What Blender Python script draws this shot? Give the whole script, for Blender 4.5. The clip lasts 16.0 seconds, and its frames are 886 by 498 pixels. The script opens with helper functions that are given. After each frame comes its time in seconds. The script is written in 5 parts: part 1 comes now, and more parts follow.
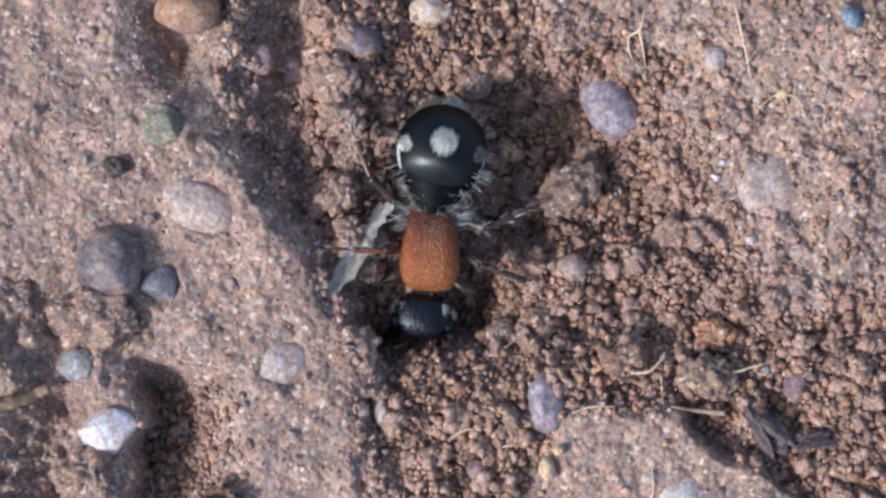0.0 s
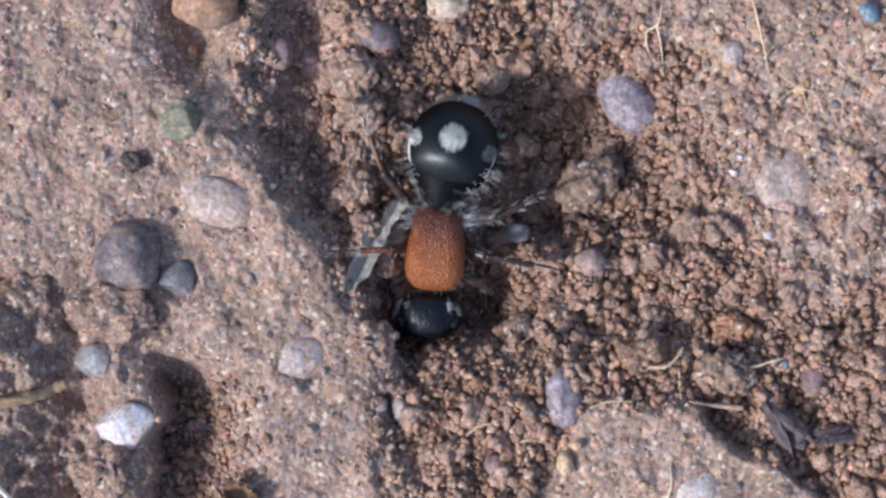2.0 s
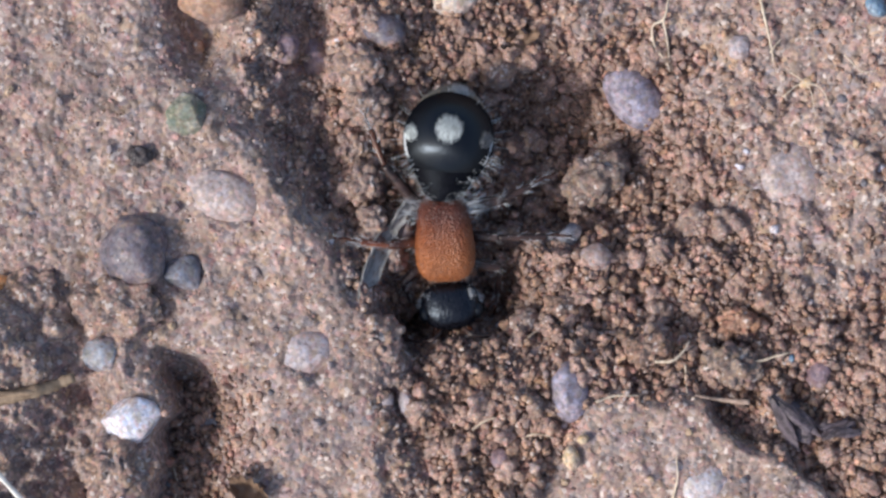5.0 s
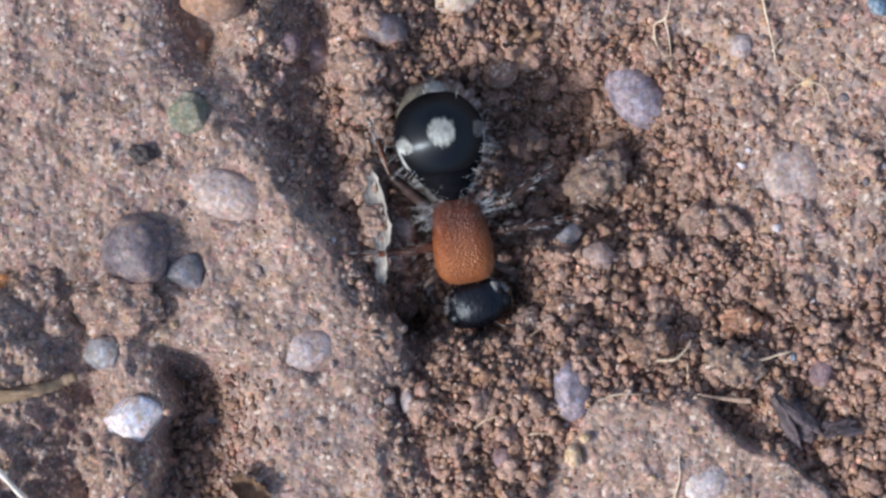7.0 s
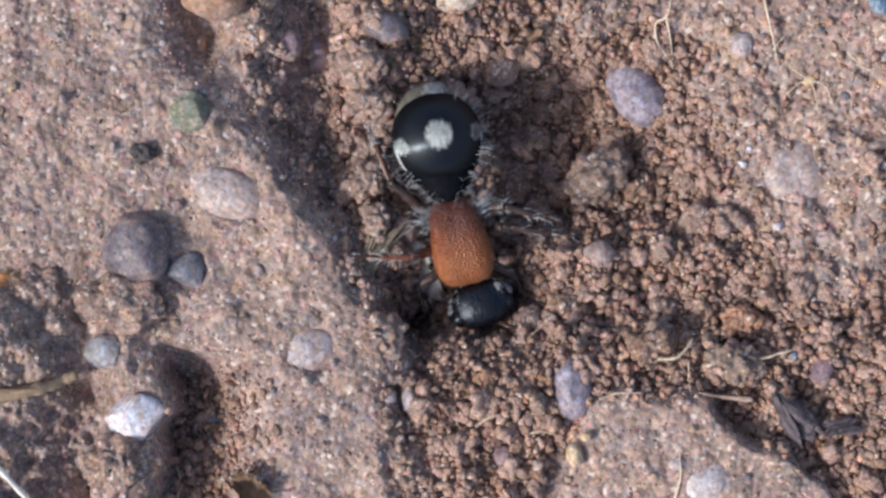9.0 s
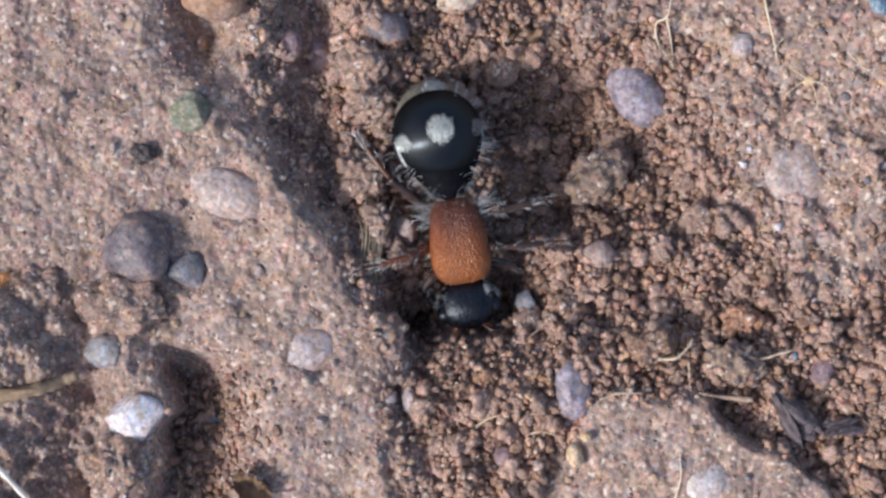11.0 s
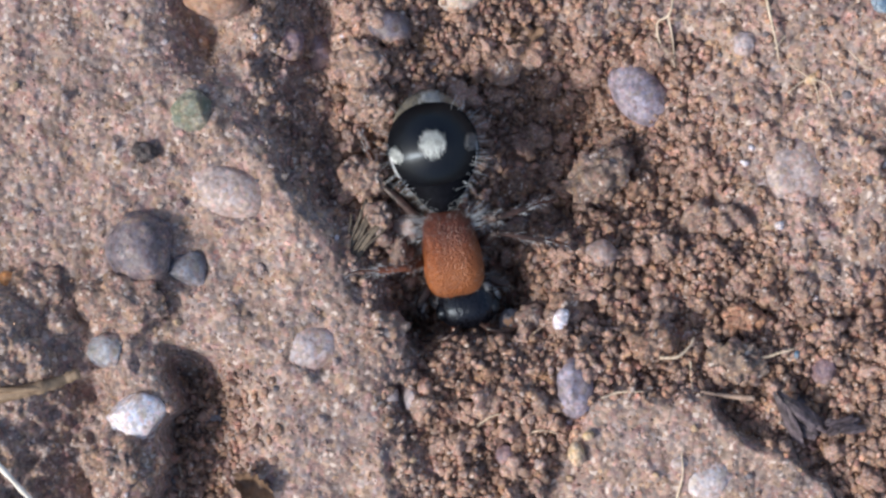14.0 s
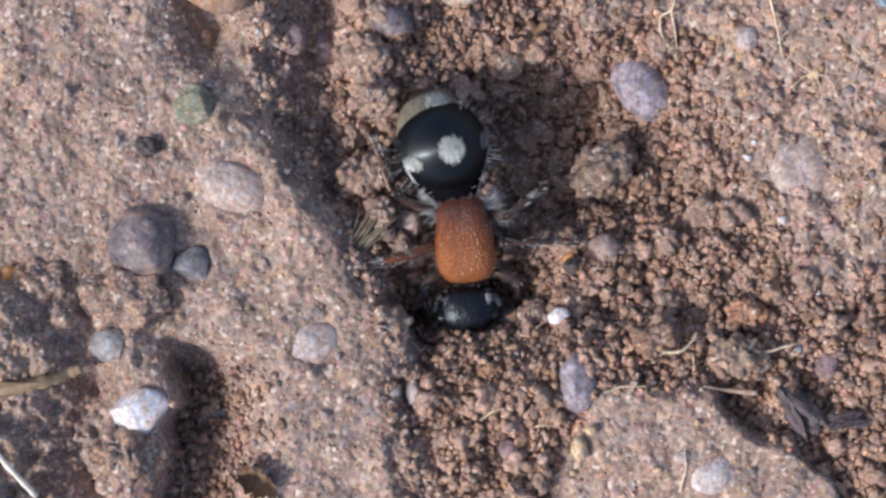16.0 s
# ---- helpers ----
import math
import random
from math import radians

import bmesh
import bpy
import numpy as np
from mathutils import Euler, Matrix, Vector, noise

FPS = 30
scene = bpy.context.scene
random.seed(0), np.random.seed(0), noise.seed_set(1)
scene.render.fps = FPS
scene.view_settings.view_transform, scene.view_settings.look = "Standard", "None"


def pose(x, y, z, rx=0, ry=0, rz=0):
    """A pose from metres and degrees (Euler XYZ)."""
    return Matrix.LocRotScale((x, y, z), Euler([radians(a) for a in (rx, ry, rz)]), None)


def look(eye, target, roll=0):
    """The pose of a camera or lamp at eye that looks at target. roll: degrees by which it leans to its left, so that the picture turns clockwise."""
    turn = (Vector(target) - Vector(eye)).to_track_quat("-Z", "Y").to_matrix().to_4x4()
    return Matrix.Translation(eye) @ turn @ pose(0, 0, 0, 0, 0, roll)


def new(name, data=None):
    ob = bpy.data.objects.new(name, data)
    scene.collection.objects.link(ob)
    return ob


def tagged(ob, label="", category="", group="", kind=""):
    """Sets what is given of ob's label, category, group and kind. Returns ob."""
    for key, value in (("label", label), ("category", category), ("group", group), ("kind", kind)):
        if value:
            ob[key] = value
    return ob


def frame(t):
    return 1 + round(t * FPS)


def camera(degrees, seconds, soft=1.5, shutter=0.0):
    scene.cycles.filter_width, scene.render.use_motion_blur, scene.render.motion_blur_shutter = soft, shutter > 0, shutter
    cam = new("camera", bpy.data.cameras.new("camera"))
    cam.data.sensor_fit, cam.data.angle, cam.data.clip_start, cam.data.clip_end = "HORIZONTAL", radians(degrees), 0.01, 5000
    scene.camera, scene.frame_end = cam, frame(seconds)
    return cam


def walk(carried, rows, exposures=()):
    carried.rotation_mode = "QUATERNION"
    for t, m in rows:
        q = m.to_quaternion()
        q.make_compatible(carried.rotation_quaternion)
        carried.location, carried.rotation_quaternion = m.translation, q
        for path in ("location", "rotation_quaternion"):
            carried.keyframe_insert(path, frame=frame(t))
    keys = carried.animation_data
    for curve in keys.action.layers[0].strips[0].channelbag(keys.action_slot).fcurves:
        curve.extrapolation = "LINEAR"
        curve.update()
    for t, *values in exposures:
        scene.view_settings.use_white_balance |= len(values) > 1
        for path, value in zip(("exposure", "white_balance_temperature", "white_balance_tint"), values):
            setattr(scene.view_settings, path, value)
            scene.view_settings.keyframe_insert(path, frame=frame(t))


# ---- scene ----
# ---- camera and its walk ----
cam = camera(22, 16.0, soft=2.65, shutter=0.5)
PATH = [(t, pose(x / 1000, y / 1000, 0.0807)) for t, x, y in (
    (0.0, 0.96, 0.52),
    (0.5, 0.78, 0.44),
    (1.0, 0.51, 0.38),
    (1.5, 0.38, 0.39),
    (2.0, 0.33, 0.34),
    (2.5, 0.31, 0.28),
    (3.0, 0.27, 0.18),
    (3.5, 0.22, 0.15),
    (4.0, 0.17, 0.14),
    (6.5, 0.07, 0.13),
    (7.0, 0.04, 0.09),
    (7.5, 0.00, 0.04),
    (8.0, 0.00, 0.00),
    (8.5, 0.00, 0.03),
    (9.0, 0.00, 0.04),
    (11.5, -0.02, 0.06),
    (12.0, -0.03, 0.09),
    (12.5, -0.04, 0.09),
    (13.0, -0.07, 0.08),
    (13.5, -0.08, 0.01),
    (14.0, -0.07, 0.00),
    (14.5, -0.05, 0.00),
    (15.0, -0.04, -0.04),
    (15.5, -0.05, -0.08),
    (16.0, -0.17, -0.19),
)]
EXPOSURES = ((0.0, 0.17, 6460, 9), (4.0, 0.18, 6470, 9), (6.5, 0.12, 6520, 9), (9.0, 0.16, 6570, 9), (16.0, 0.16, 6740, 9))
walk(cam, PATH, EXPOSURES)

# ---- world, sun ----
SUN_DIR = Vector((-0.80, -0.40, 0.74)).normalized()
world = bpy.data.worlds.new("world")
scene.world = world
world.use_nodes = True
wn = world.node_tree.nodes
sky = wn.new("ShaderNodeTexSky")
sky.sky_type = "NISHITA"
sky.sun_disc = False
sky.sun_elevation = math.asin(SUN_DIR.z)
sky.sun_rotation = math.atan2(SUN_DIR.x, SUN_DIR.y)
sky.air_density, sky.dust_density = 1.0, 3.0
world.node_tree.links.new(sky.outputs[0], wn["Background"].inputs[0])
wn["Background"].inputs[1].default_value = 0.15
sun_data = bpy.data.lights.new("sun", "SUN")
sun_data.energy, sun_data.angle, sun_data.color = 2.5, radians(5.0), (1.0, 0.97, 0.945)
sun = new("sun", sun_data)
sun.matrix_world = look(SUN_DIR * 2, (0, 0, 0))

# ---- materials ----
MM = 0.001


def nodes_of(name):
    m = bpy.data.materials.new(name)
    m.use_nodes = True
    nt = m.node_tree
    return m, nt, nt.nodes["Principled BSDF"]


def ramp(nt, src, stops):
    r = nt.nodes.new("ShaderNodeValToRGB")
    e = r.color_ramp.elements
    while len(e) < len(stops):
        e.new(0.5)
    for el, (p, c) in zip(e, stops):
        el.position, el.color = p, (*c, 1)
    nt.links.new(src, r.inputs[0])
    return r.outputs[0]


def noise_tex(nt, vec, scale, detail=4, rough=0.6):
    n = nt.nodes.new("ShaderNodeTexNoise")
    n.inputs["Scale"].default_value, n.inputs["Detail"].default_value, n.inputs["Roughness"].default_value = scale, detail, rough
    nt.links.new(vec, n.inputs["Vector"])
    return n.outputs["Fac"]


def voro(nt, vec, scale):
    v = nt.nodes.new("ShaderNodeTexVoronoi")
    v.inputs["Scale"].default_value = scale
    nt.links.new(vec, v.inputs["Vector"])
    return v


def mixc(nt, fac, a, b, mode="MIX"):
    m = nt.nodes.new("ShaderNodeMix")
    m.data_type, m.blend_type = "RGBA", mode
    for sock, val in ((m.inputs[0], fac), (m.inputs[6], a), (m.inputs[7], b)):
        if isinstance(val, bpy.types.NodeSocket):
            nt.links.new(val, sock)
        elif isinstance(val, (int, float)):
            sock.default_value = val
        else:
            sock.default_value = (*val, 1)
    return m.outputs[2]


def mathn(nt, op, a, b=0.0):
    m = nt.nodes.new("ShaderNodeMath")
    m.operation = op
    for sock, val in zip(m.inputs, (a, b)):
        if isinstance(val, bpy.types.NodeSocket):
            nt.links.new(val, sock)
        else:
            sock.default_value = val
    return m.outputs[0]


def bump(nt, bsdf, height, dist, strength=1.0):
    b = nt.nodes.new("ShaderNodeBump")
    b.inputs["Distance"].default_value, b.inputs["Strength"].default_value = dist, strength
    nt.links.new(height, b.inputs["Height"])
    nt.links.new(b.outputs[0], bsdf.inputs["Normal"])


def coords(nt, kind="Object"):
    return nt.nodes.new("ShaderNodeTexCoord").outputs[kind]


def soil(name, dark, mid, light, speck=0.04, island=False, grain=7000, relief=0.00004):
    """Earth: coarse stains, sand grains of many colours, pale and glinting mineral specks."""
    m, nt, b = nodes_of(name)
    co = coords(nt)
    coarse = noise_tex(nt, co, 420, 5, 0.65)
    fine = noise_tex(nt, co, 5200, 4, 0.7)
    f = mathn(nt, "ADD", mathn(nt, "MULTIPLY", coarse, 0.55), mathn(nt, "MULTIPLY", fine, 0.45))
    col = ramp(nt, f, ((0.30, dark), (0.50, mid), (0.72, light)))
    v = voro(nt, co, grain)
    sep = nt.nodes.new("ShaderNodeSeparateColor")
    nt.links.new(v.outputs["Color"], sep.inputs[0])
    cell = ramp(nt, sep.outputs[0], ((0.0, (0.5, 0.48, 0.5)), (0.3, (0.85, 0.83, 0.84)), (0.7, (1.07, 1.04, 1.01)), (1.0, (1.55, 1.5, 1.46))))
    col = mixc(nt, 0.8, col, cell, "MULTIPLY")
    if island:
        g = nt.nodes.new("ShaderNodeNewGeometry")
        tint = ramp(nt, g.outputs["Random Per Island"], ((0.0, (0.60, 0.56, 0.56)), (0.18, (0.82, 0.76, 0.72)), (0.5, (1.0, 0.93, 0.88)), (0.8, (1.12, 1.04, 0.97)), (0.93, (1.12, 1.14, 1.2)), (1.0, (1.55, 1.42, 1.34))))
        col = mixc(nt, 1.0, col, tint, "MULTIPLY")
    hue = ramp(nt, sep.outputs[1], ((0.0, (1.16, 0.93, 0.91)), (0.3, (0.99, 1.0, 1.0)), (0.55, (0.9, 1.0, 1.1)), (0.8, (1.12, 1.03, 0.85)), (1.0, (1.0, 0.91, 1.03))))
    col = mixc(nt, 0.9, col, hue, "MULTIPLY")
    patches = nt.nodes.new("ShaderNodeSeparateColor")
    nt.links.new(voro(nt, co, 2600).outputs["Color"], patches.inputs[0])
    col = mixc(nt, 0.8, col, ramp(nt, patches.outputs[0], ((0.0, (1.07, 1.01, 0.84)), (0.15, (1.0, 0.995, 0.98)), (0.6, (1.0, 0.99, 0.99)), (0.78, (0.91, 0.98, 1.1)), (0.9, (1.1, 0.94, 1.0)), (1.0, (1.3, 1.29, 1.25)))), "MULTIPLY")
    pale = mathn(nt, "GREATER_THAN", sep.outputs[1], 1 - speck)
    col = mixc(nt, mathn(nt, "MULTIPLY", pale, 0.75), col, (0.62, 0.55, 0.50))
    nt.links.new(col, b.inputs["Base Color"])
    shiny = mathn(nt, "GREATER_THAN", sep.outputs[2], 0.93)
    nt.links.new(mathn(nt, "SUBTRACT", 0.85, mathn(nt, "MULTIPLY", shiny, 0.6)), b.inputs["Roughness"])
    b.inputs["Specular IOR Level"].default_value = 0.35
    h = mathn(nt, "ADD", mathn(nt, "MULTIPLY", v.outputs["Distance"], -0.7), mathn(nt, "MULTIPLY", fine, 0.9))
    bump(nt, b, h, relief, 0.8)
    return m


def stone(name, a, c, spots=None, rough=0.55, scale=900, dusty=0.8):
    """A pebble's surface: two-tone mottling, fine pits, dusty earth left in the hollows."""
    m, nt, b = nodes_of(name)
    co = coords(nt)
    n1 = noise_tex(nt, co, scale, 5, 0.6)
    n2 = noise_tex(nt, co, scale * 9, 3, 0.7)
    col = ramp(nt, n1, ((0.38, a), (0.62, c)))
    col = mixc(nt, 0.55, col, ramp(nt, n2, ((0.3, (0.55, 0.53, 0.52)), (0.7, (1.3, 1.3, 1.3)))), "MULTIPLY")
    dust = noise_tex(nt, co, scale * 0.8, 6, 0.7)
    col = mixc(nt, ramp(nt, dust, ((0.44, (0, 0, 0)), (0.62, (dusty, dusty, dusty)))), col, (0.30, 0.225, 0.20))
    if spots:
        n3 = noise_tex(nt, co, scale * 1.7, 6, 0.75)
        col = mixc(nt, ramp(nt, n3, ((0.52, (0, 0, 0)), (0.62, (0.85, 0.85, 0.85)))), col, spots)
    v = voro(nt, co, 7500)
    sep = nt.nodes.new("ShaderNodeSeparateColor")
    nt.links.new(v.outputs["Color"], sep.inputs[0])
    col = mixc(nt, 0.7, col, ramp(nt, sep.outputs[0], ((0.0, (0.62, 0.6, 0.62)), (0.4, (0.95, 0.93, 0.93)), (1.0, (1.4, 1.38, 1.4)))), "MULTIPLY")
    col = mixc(nt, 0.8, col, ramp(nt, sep.outputs[1], ((0.0, (1.16, 0.92, 0.9)), (0.4, (1.0, 1.0, 1.0)), (0.7, (0.9, 0.98, 1.14)), (1.0, (1.12, 1.04, 0.84)))), "MULTIPLY")
    nt.links.new(col, b.inputs["Base Color"])
    shiny = mathn(nt, "MULTIPLY", mathn(nt, "GREATER_THAN", sep.outputs[2], 0.88), 0.25)
    nt.links.new(mathn(nt, "SUBTRACT", mathn(nt, "ADD", rough - 0.06, mathn(nt, "MULTIPLY", n2, 0.28)), shiny), b.inputs["Roughness"])
    rel = mathn(nt, "SUBTRACT", mathn(nt, "ADD", n1, mathn(nt, "MULTIPLY", n2, 0.5)), mathn(nt, "MULTIPLY", v.outputs["Distance"], 0.22))
    bump(nt, b, rel, 0.00006, 0.9)
    return m


def plain(name, a, c, rough=0.5, scale=3000, bumpd=0.00002, stretch=(1, 1, 1), spec=0.5):
    """Horn, hair, straw: two tones in streaks, with fine relief."""
    m, nt, b = nodes_of(name)
    mp = nt.nodes.new("ShaderNodeMapping")
    mp.inputs["Scale"].default_value = stretch
    nt.links.new(coords(nt), mp.inputs["Vector"])
    n = noise_tex(nt, mp.outputs[0], scale, 4, 0.65)
    nt.links.new(ramp(nt, n, ((0.35, a), (0.65, c))), b.inputs["Base Color"])
    nt.links.new(mathn(nt, "ADD", rough - 0.08, mathn(nt, "MULTIPLY", n, 0.16)), b.inputs["Roughness"])
    b.inputs["Specular IOR Level"].default_value = spec
    bump(nt, b, n, bumpd, 0.7)
    return m


SOIL = soil("packed_earth", (0.17, 0.129, 0.114), (0.312, 0.245, 0.221), (0.423, 0.344, 0.315), grain=6200)
CRUMB = soil("crumbly_earth", (0.155, 0.112, 0.094), (0.315, 0.231, 0.192), (0.455, 0.348, 0.298), 0.03, True, 9000, 0.00005)
GRIT = soil("sandy_grit", (0.18, 0.135, 0.12), (0.34, 0.265, 0.238), (0.47, 0.385, 0.355), 0.08, True, 9000)
CLOD = soil("clod_earth", (0.18, 0.128, 0.108), (0.30, 0.222, 0.19), (0.41, 0.32, 0.285), 0.05, False, 8000, 0.00005)
# grey-brown clod earth, with the large clod's half shade put into the colour
BROWN_SHADED_CLOD = soil("brown_shaded_clod_earth", (0.13, 0.10, 0.087), (0.24, 0.185, 0.158), (0.34, 0.268, 0.23), 0.04, False, 8000, 0.00005)
RED_CLOD = soil("reddish_clod_earth", (0.24, 0.125, 0.08), (0.38, 0.23, 0.165), (0.48, 0.33, 0.26), 0.03, False, 8000, 0.00005)
GREY_BROWN = stone("grey_brown_stone", (0.112, 0.102, 0.125), (0.185, 0.168, 0.195), (0.35, 0.27, 0.225), 0.42, 650, 0.25)
BLUE_GREY = stone("blue_grey_stone", (0.145, 0.157, 0.188), (0.22, 0.232, 0.268), None, 0.5, 900, 0.4)
PALE_BLUE = stone("pale_blue_stone", (0.26, 0.275, 0.30), (0.40, 0.42, 0.45), (0.36, 0.275, 0.245), 0.4, 800, 0.3)
PINK_GREY = stone("pinkish_grey_stone", (0.32, 0.25, 0.23), (0.44, 0.36, 0.34), (0.33, 0.235, 0.195), 0.6, 600)
GREEN = stone("mossy_green_stone", (0.12, 0.145, 0.11), (0.25, 0.275, 0.21), (0.34, 0.32, 0.26), 0.6, 1600, 0.4)
PALE = stone("pale_grey_stone", (0.36, 0.315, 0.32), (0.52, 0.48, 0.50), (0.36, 0.275, 0.245), 0.45, 800)
PALE_PINK = stone("pale_pink_stone", (0.36, 0.30, 0.285), (0.48, 0.415, 0.405), (0.38, 0.30, 0.265), 0.5, 600, 0.35)
DULL_QUARTZ = stone("dull_white_stone", (0.43, 0.40, 0.41), (0.62, 0.60, 0.63), (0.44, 0.34, 0.30), 0.35, 700, 0.5)
QUARTZ = stone("white_quartz", (0.64, 0.64, 0.70), (0.82, 0.83, 0.90), (0.50, 0.38, 0.32), 0.16, 700, 0.15)
WHITE = stone("cream_stone", (0.58, 0.49, 0.40), (0.72, 0.65, 0.57), None, 0.5, 600)
TAN = stone("tan_stone", (0.27, 0.165, 0.11), (0.37, 0.24, 0.165), None, 0.55, 500)
PURPLE = stone("purple_grey_stone", (0.20, 0.18, 0.215), (0.40, 0.37, 0.45), None, 0.3, 2600, 0.12)
MAUVE = stone("mauve_stone", (0.19, 0.13, 0.15), (0.28, 0.20, 0.22), (0.24, 0.165, 0.13), 0.6, 900)
YELLOW = stone("yellow_grain", (0.56, 0.42, 0.25), (0.74, 0.60, 0.42), None, 0.45, 1500)
ORANGE = stone("orange_grain", (0.50, 0.22, 0.08), (0.66, 0.36, 0.16), None, 0.3, 1500, 0.2)
BLUE = stone("blue_bead", (0.09, 0.17, 0.26), (0.22, 0.34, 0.44), None, 0.25, 1500, 0.2)
DARK = stone("dark_seed", (0.035, 0.03, 0.032), (0.10, 0.085, 0.085), None, 0.4, 2500, 0.0)
STRAW = plain("dry_straw", (0.17, 0.115, 0.072), (0.37, 0.27, 0.185), 0.55, 2600, 0.00003, (1, 1, 1))
ROOT = plain("pale_rootlet", (0.50, 0.40, 0.29), (0.70, 0.60, 0.48), 0.45, 4000)
BARK = plain("dark_bark", (0.03, 0.023, 0.026), (0.17, 0.135, 0.155), 0.36, 4200, 0.00022, (0.4, 1, 1))
BROWNHUSK = plain("brown_husk", (0.13, 0.08, 0.055), (0.30, 0.20, 0.135), 0.5, 1800, 0.00004)
HUSK = plain("silvery_husk", (0.19, 0.185, 0.175), (0.52, 0.51, 0.50), 0.5, 4200, 0.0002, (0.35, 1, 1))
SPLINTER = plain("weathered_wood", (0.09, 0.073, 0.056), (0.25, 0.205, 0.155), 0.6, 3500, 0.00005)
SLIVER = plain("dry_pinkish_wood", (0.30, 0.20, 0.15), (0.50, 0.37, 0.29), 0.5, 3500, 0.00003)
STEM = plain("bleached_stem", (0.72, 0.68, 0.62), (0.88, 0.86, 0.82), 0.3, 3000)
BROWNLEG = plain("red_brown_leg", (0.032, 0.013, 0.011), (0.115, 0.04, 0.02), 0.32, 2500, 0.00001)
DARKLEG = plain("dark_leg", (0.02, 0.014, 0.014), (0.07, 0.04, 0.034), 0.32, 2500, 0.00001)
REDLEG = plain("rust_red_leg", (0.10, 0.03, 0.018), (0.24, 0.085, 0.045), 0.32, 2500, 0.00001)
SILVER = plain("silver_hair", (0.34, 0.36, 0.39), (0.54, 0.56, 0.60), 0.4, 3000, 0.00001)
SPOTHAIR = plain("silver_white_hair", (0.54, 0.58, 0.57), (0.82, 0.87, 0.86), 0.28, 3000, 0.00001)
GREY_SHADED_HAIR = plain("grey_hair", (0.16, 0.16, 0.165), (0.30, 0.30, 0.30), 0.45, 3000, 0.00001)
WHITEHAIR = plain("white_hair", (0.48, 0.51, 0.54), (0.70, 0.74, 0.78), 0.34, 3000, 0.00001)
FELT = plain("tan_felt", (0.11, 0.095, 0.07), (0.27, 0.25, 0.20), 0.5, 8000, 0.00003, (1, 0.2, 1))


def shell(name, a, c, rough, gloss, scale, bumpd, stretch=(1, 1, 1), combed=0.0):
    """Black horn under a fine down: dark and matt, with an even, faint gloss."""
    m, nt, b = nodes_of(name)
    nt.nodes.remove(b)
    mp = nt.nodes.new("ShaderNodeMapping")
    mp.inputs["Scale"].default_value = stretch
    nt.links.new(coords(nt), mp.inputs["Vector"])
    n = noise_tex(nt, mp.outputs[0], scale, 4, 0.65)
    d, g, mx = nt.nodes.new("ShaderNodeBsdfDiffuse"), nt.nodes.new("ShaderNodeBsdfAnisotropic"), nt.nodes.new("ShaderNodeMixShader")
    if combed:
        tangent = nt.nodes.new("ShaderNodeTangent")
        tangent.direction_type, tangent.axis = "RADIAL", "Y"
        nt.links.new(tangent.outputs[0], g.inputs["Tangent"])
        g.inputs["Anisotropy"].default_value, g.inputs["Rotation"].default_value = combed, 0.25
    nt.links.new(ramp(nt, n, ((0.35, a), (0.65, c))), d.inputs["Color"])
    g.inputs["Color"].default_value = (0.72, 0.85, 1.0, 1)
    nt.links.new(mathn(nt, "ADD", rough - 0.08, mathn(nt, "MULTIPLY", n, 0.16)), g.inputs["Roughness"])
    mx.inputs[0].default_value = gloss
    bump(nt, d, n, bumpd, 0.7)
    bump(nt, g, n, bumpd, 0.7)
    nt.links.new(d.outputs[0], mx.inputs[1])
    nt.links.new(g.outputs[0], mx.inputs[2])
    nt.links.new(mx.outputs[0], nt.nodes["Material Output"].inputs["Surface"])
    return m


BLACK = shell("black_shell", (0.002, 0.002, 0.003), (0.004, 0.004, 0.006), 0.33, 0.042, 8000, 0.00002, (1, 0.10, 1), 0.48)
WAISTBLACK = shell("matt_black_shell", (0.003, 0.003, 0.004), (0.007, 0.007, 0.010), 0.45, 0.008, 6000, 0.00004)
HEADBLACK = shell("punctured_black_shell", (0.003, 0.003, 0.005), (0.007, 0.007, 0.011), 0.28, 0.045, 6500, 0.00006, (1, 0.5, 1))


def rust_shell():
    """Net-like punctures over rust-red horn, darker towards one end in blotches."""
    m, nt, b = nodes_of("rust_red_shell")
    co = coords(nt)
    v = voro(nt, co, 12500)
    n = noise_tex(nt, co, 900, 4)
    sp = nt.nodes.new("ShaderNodeSeparateXYZ")
    nt.links.new(co, sp.inputs[0])
    back = mathn(nt, "ADD", mathn(nt, "MULTIPLY", sp.outputs[1], 380), mathn(nt, "MULTIPLY", n, 0.5))
    col = ramp(nt, back, ((0.0, (0.30, 0.100, 0.034)), (0.28, (0.235, 0.072, 0.027)), (0.62, (0.115, 0.032, 0.019))))
    col = mixc(nt, 0.6, col, ramp(nt, v.outputs["Distance"], ((0.1, (0.72, 0.68, 0.65)), (0.55, (1.18, 1.18, 1.18)))), "MULTIPLY")
    nt.links.new(col, b.inputs["Base Color"])
    b.inputs["Roughness"].default_value = 0.33
    b.inputs["Specular IOR Level"].default_value = 0.5
    bump(nt, b, v.outputs["Distance"], 0.00005, 1.0)
    return m


RUST = rust_shell()

# ---- the lie of the land, in millimetres ----
TABLES = np.random.RandomState(7).rand(4, 256, 256)


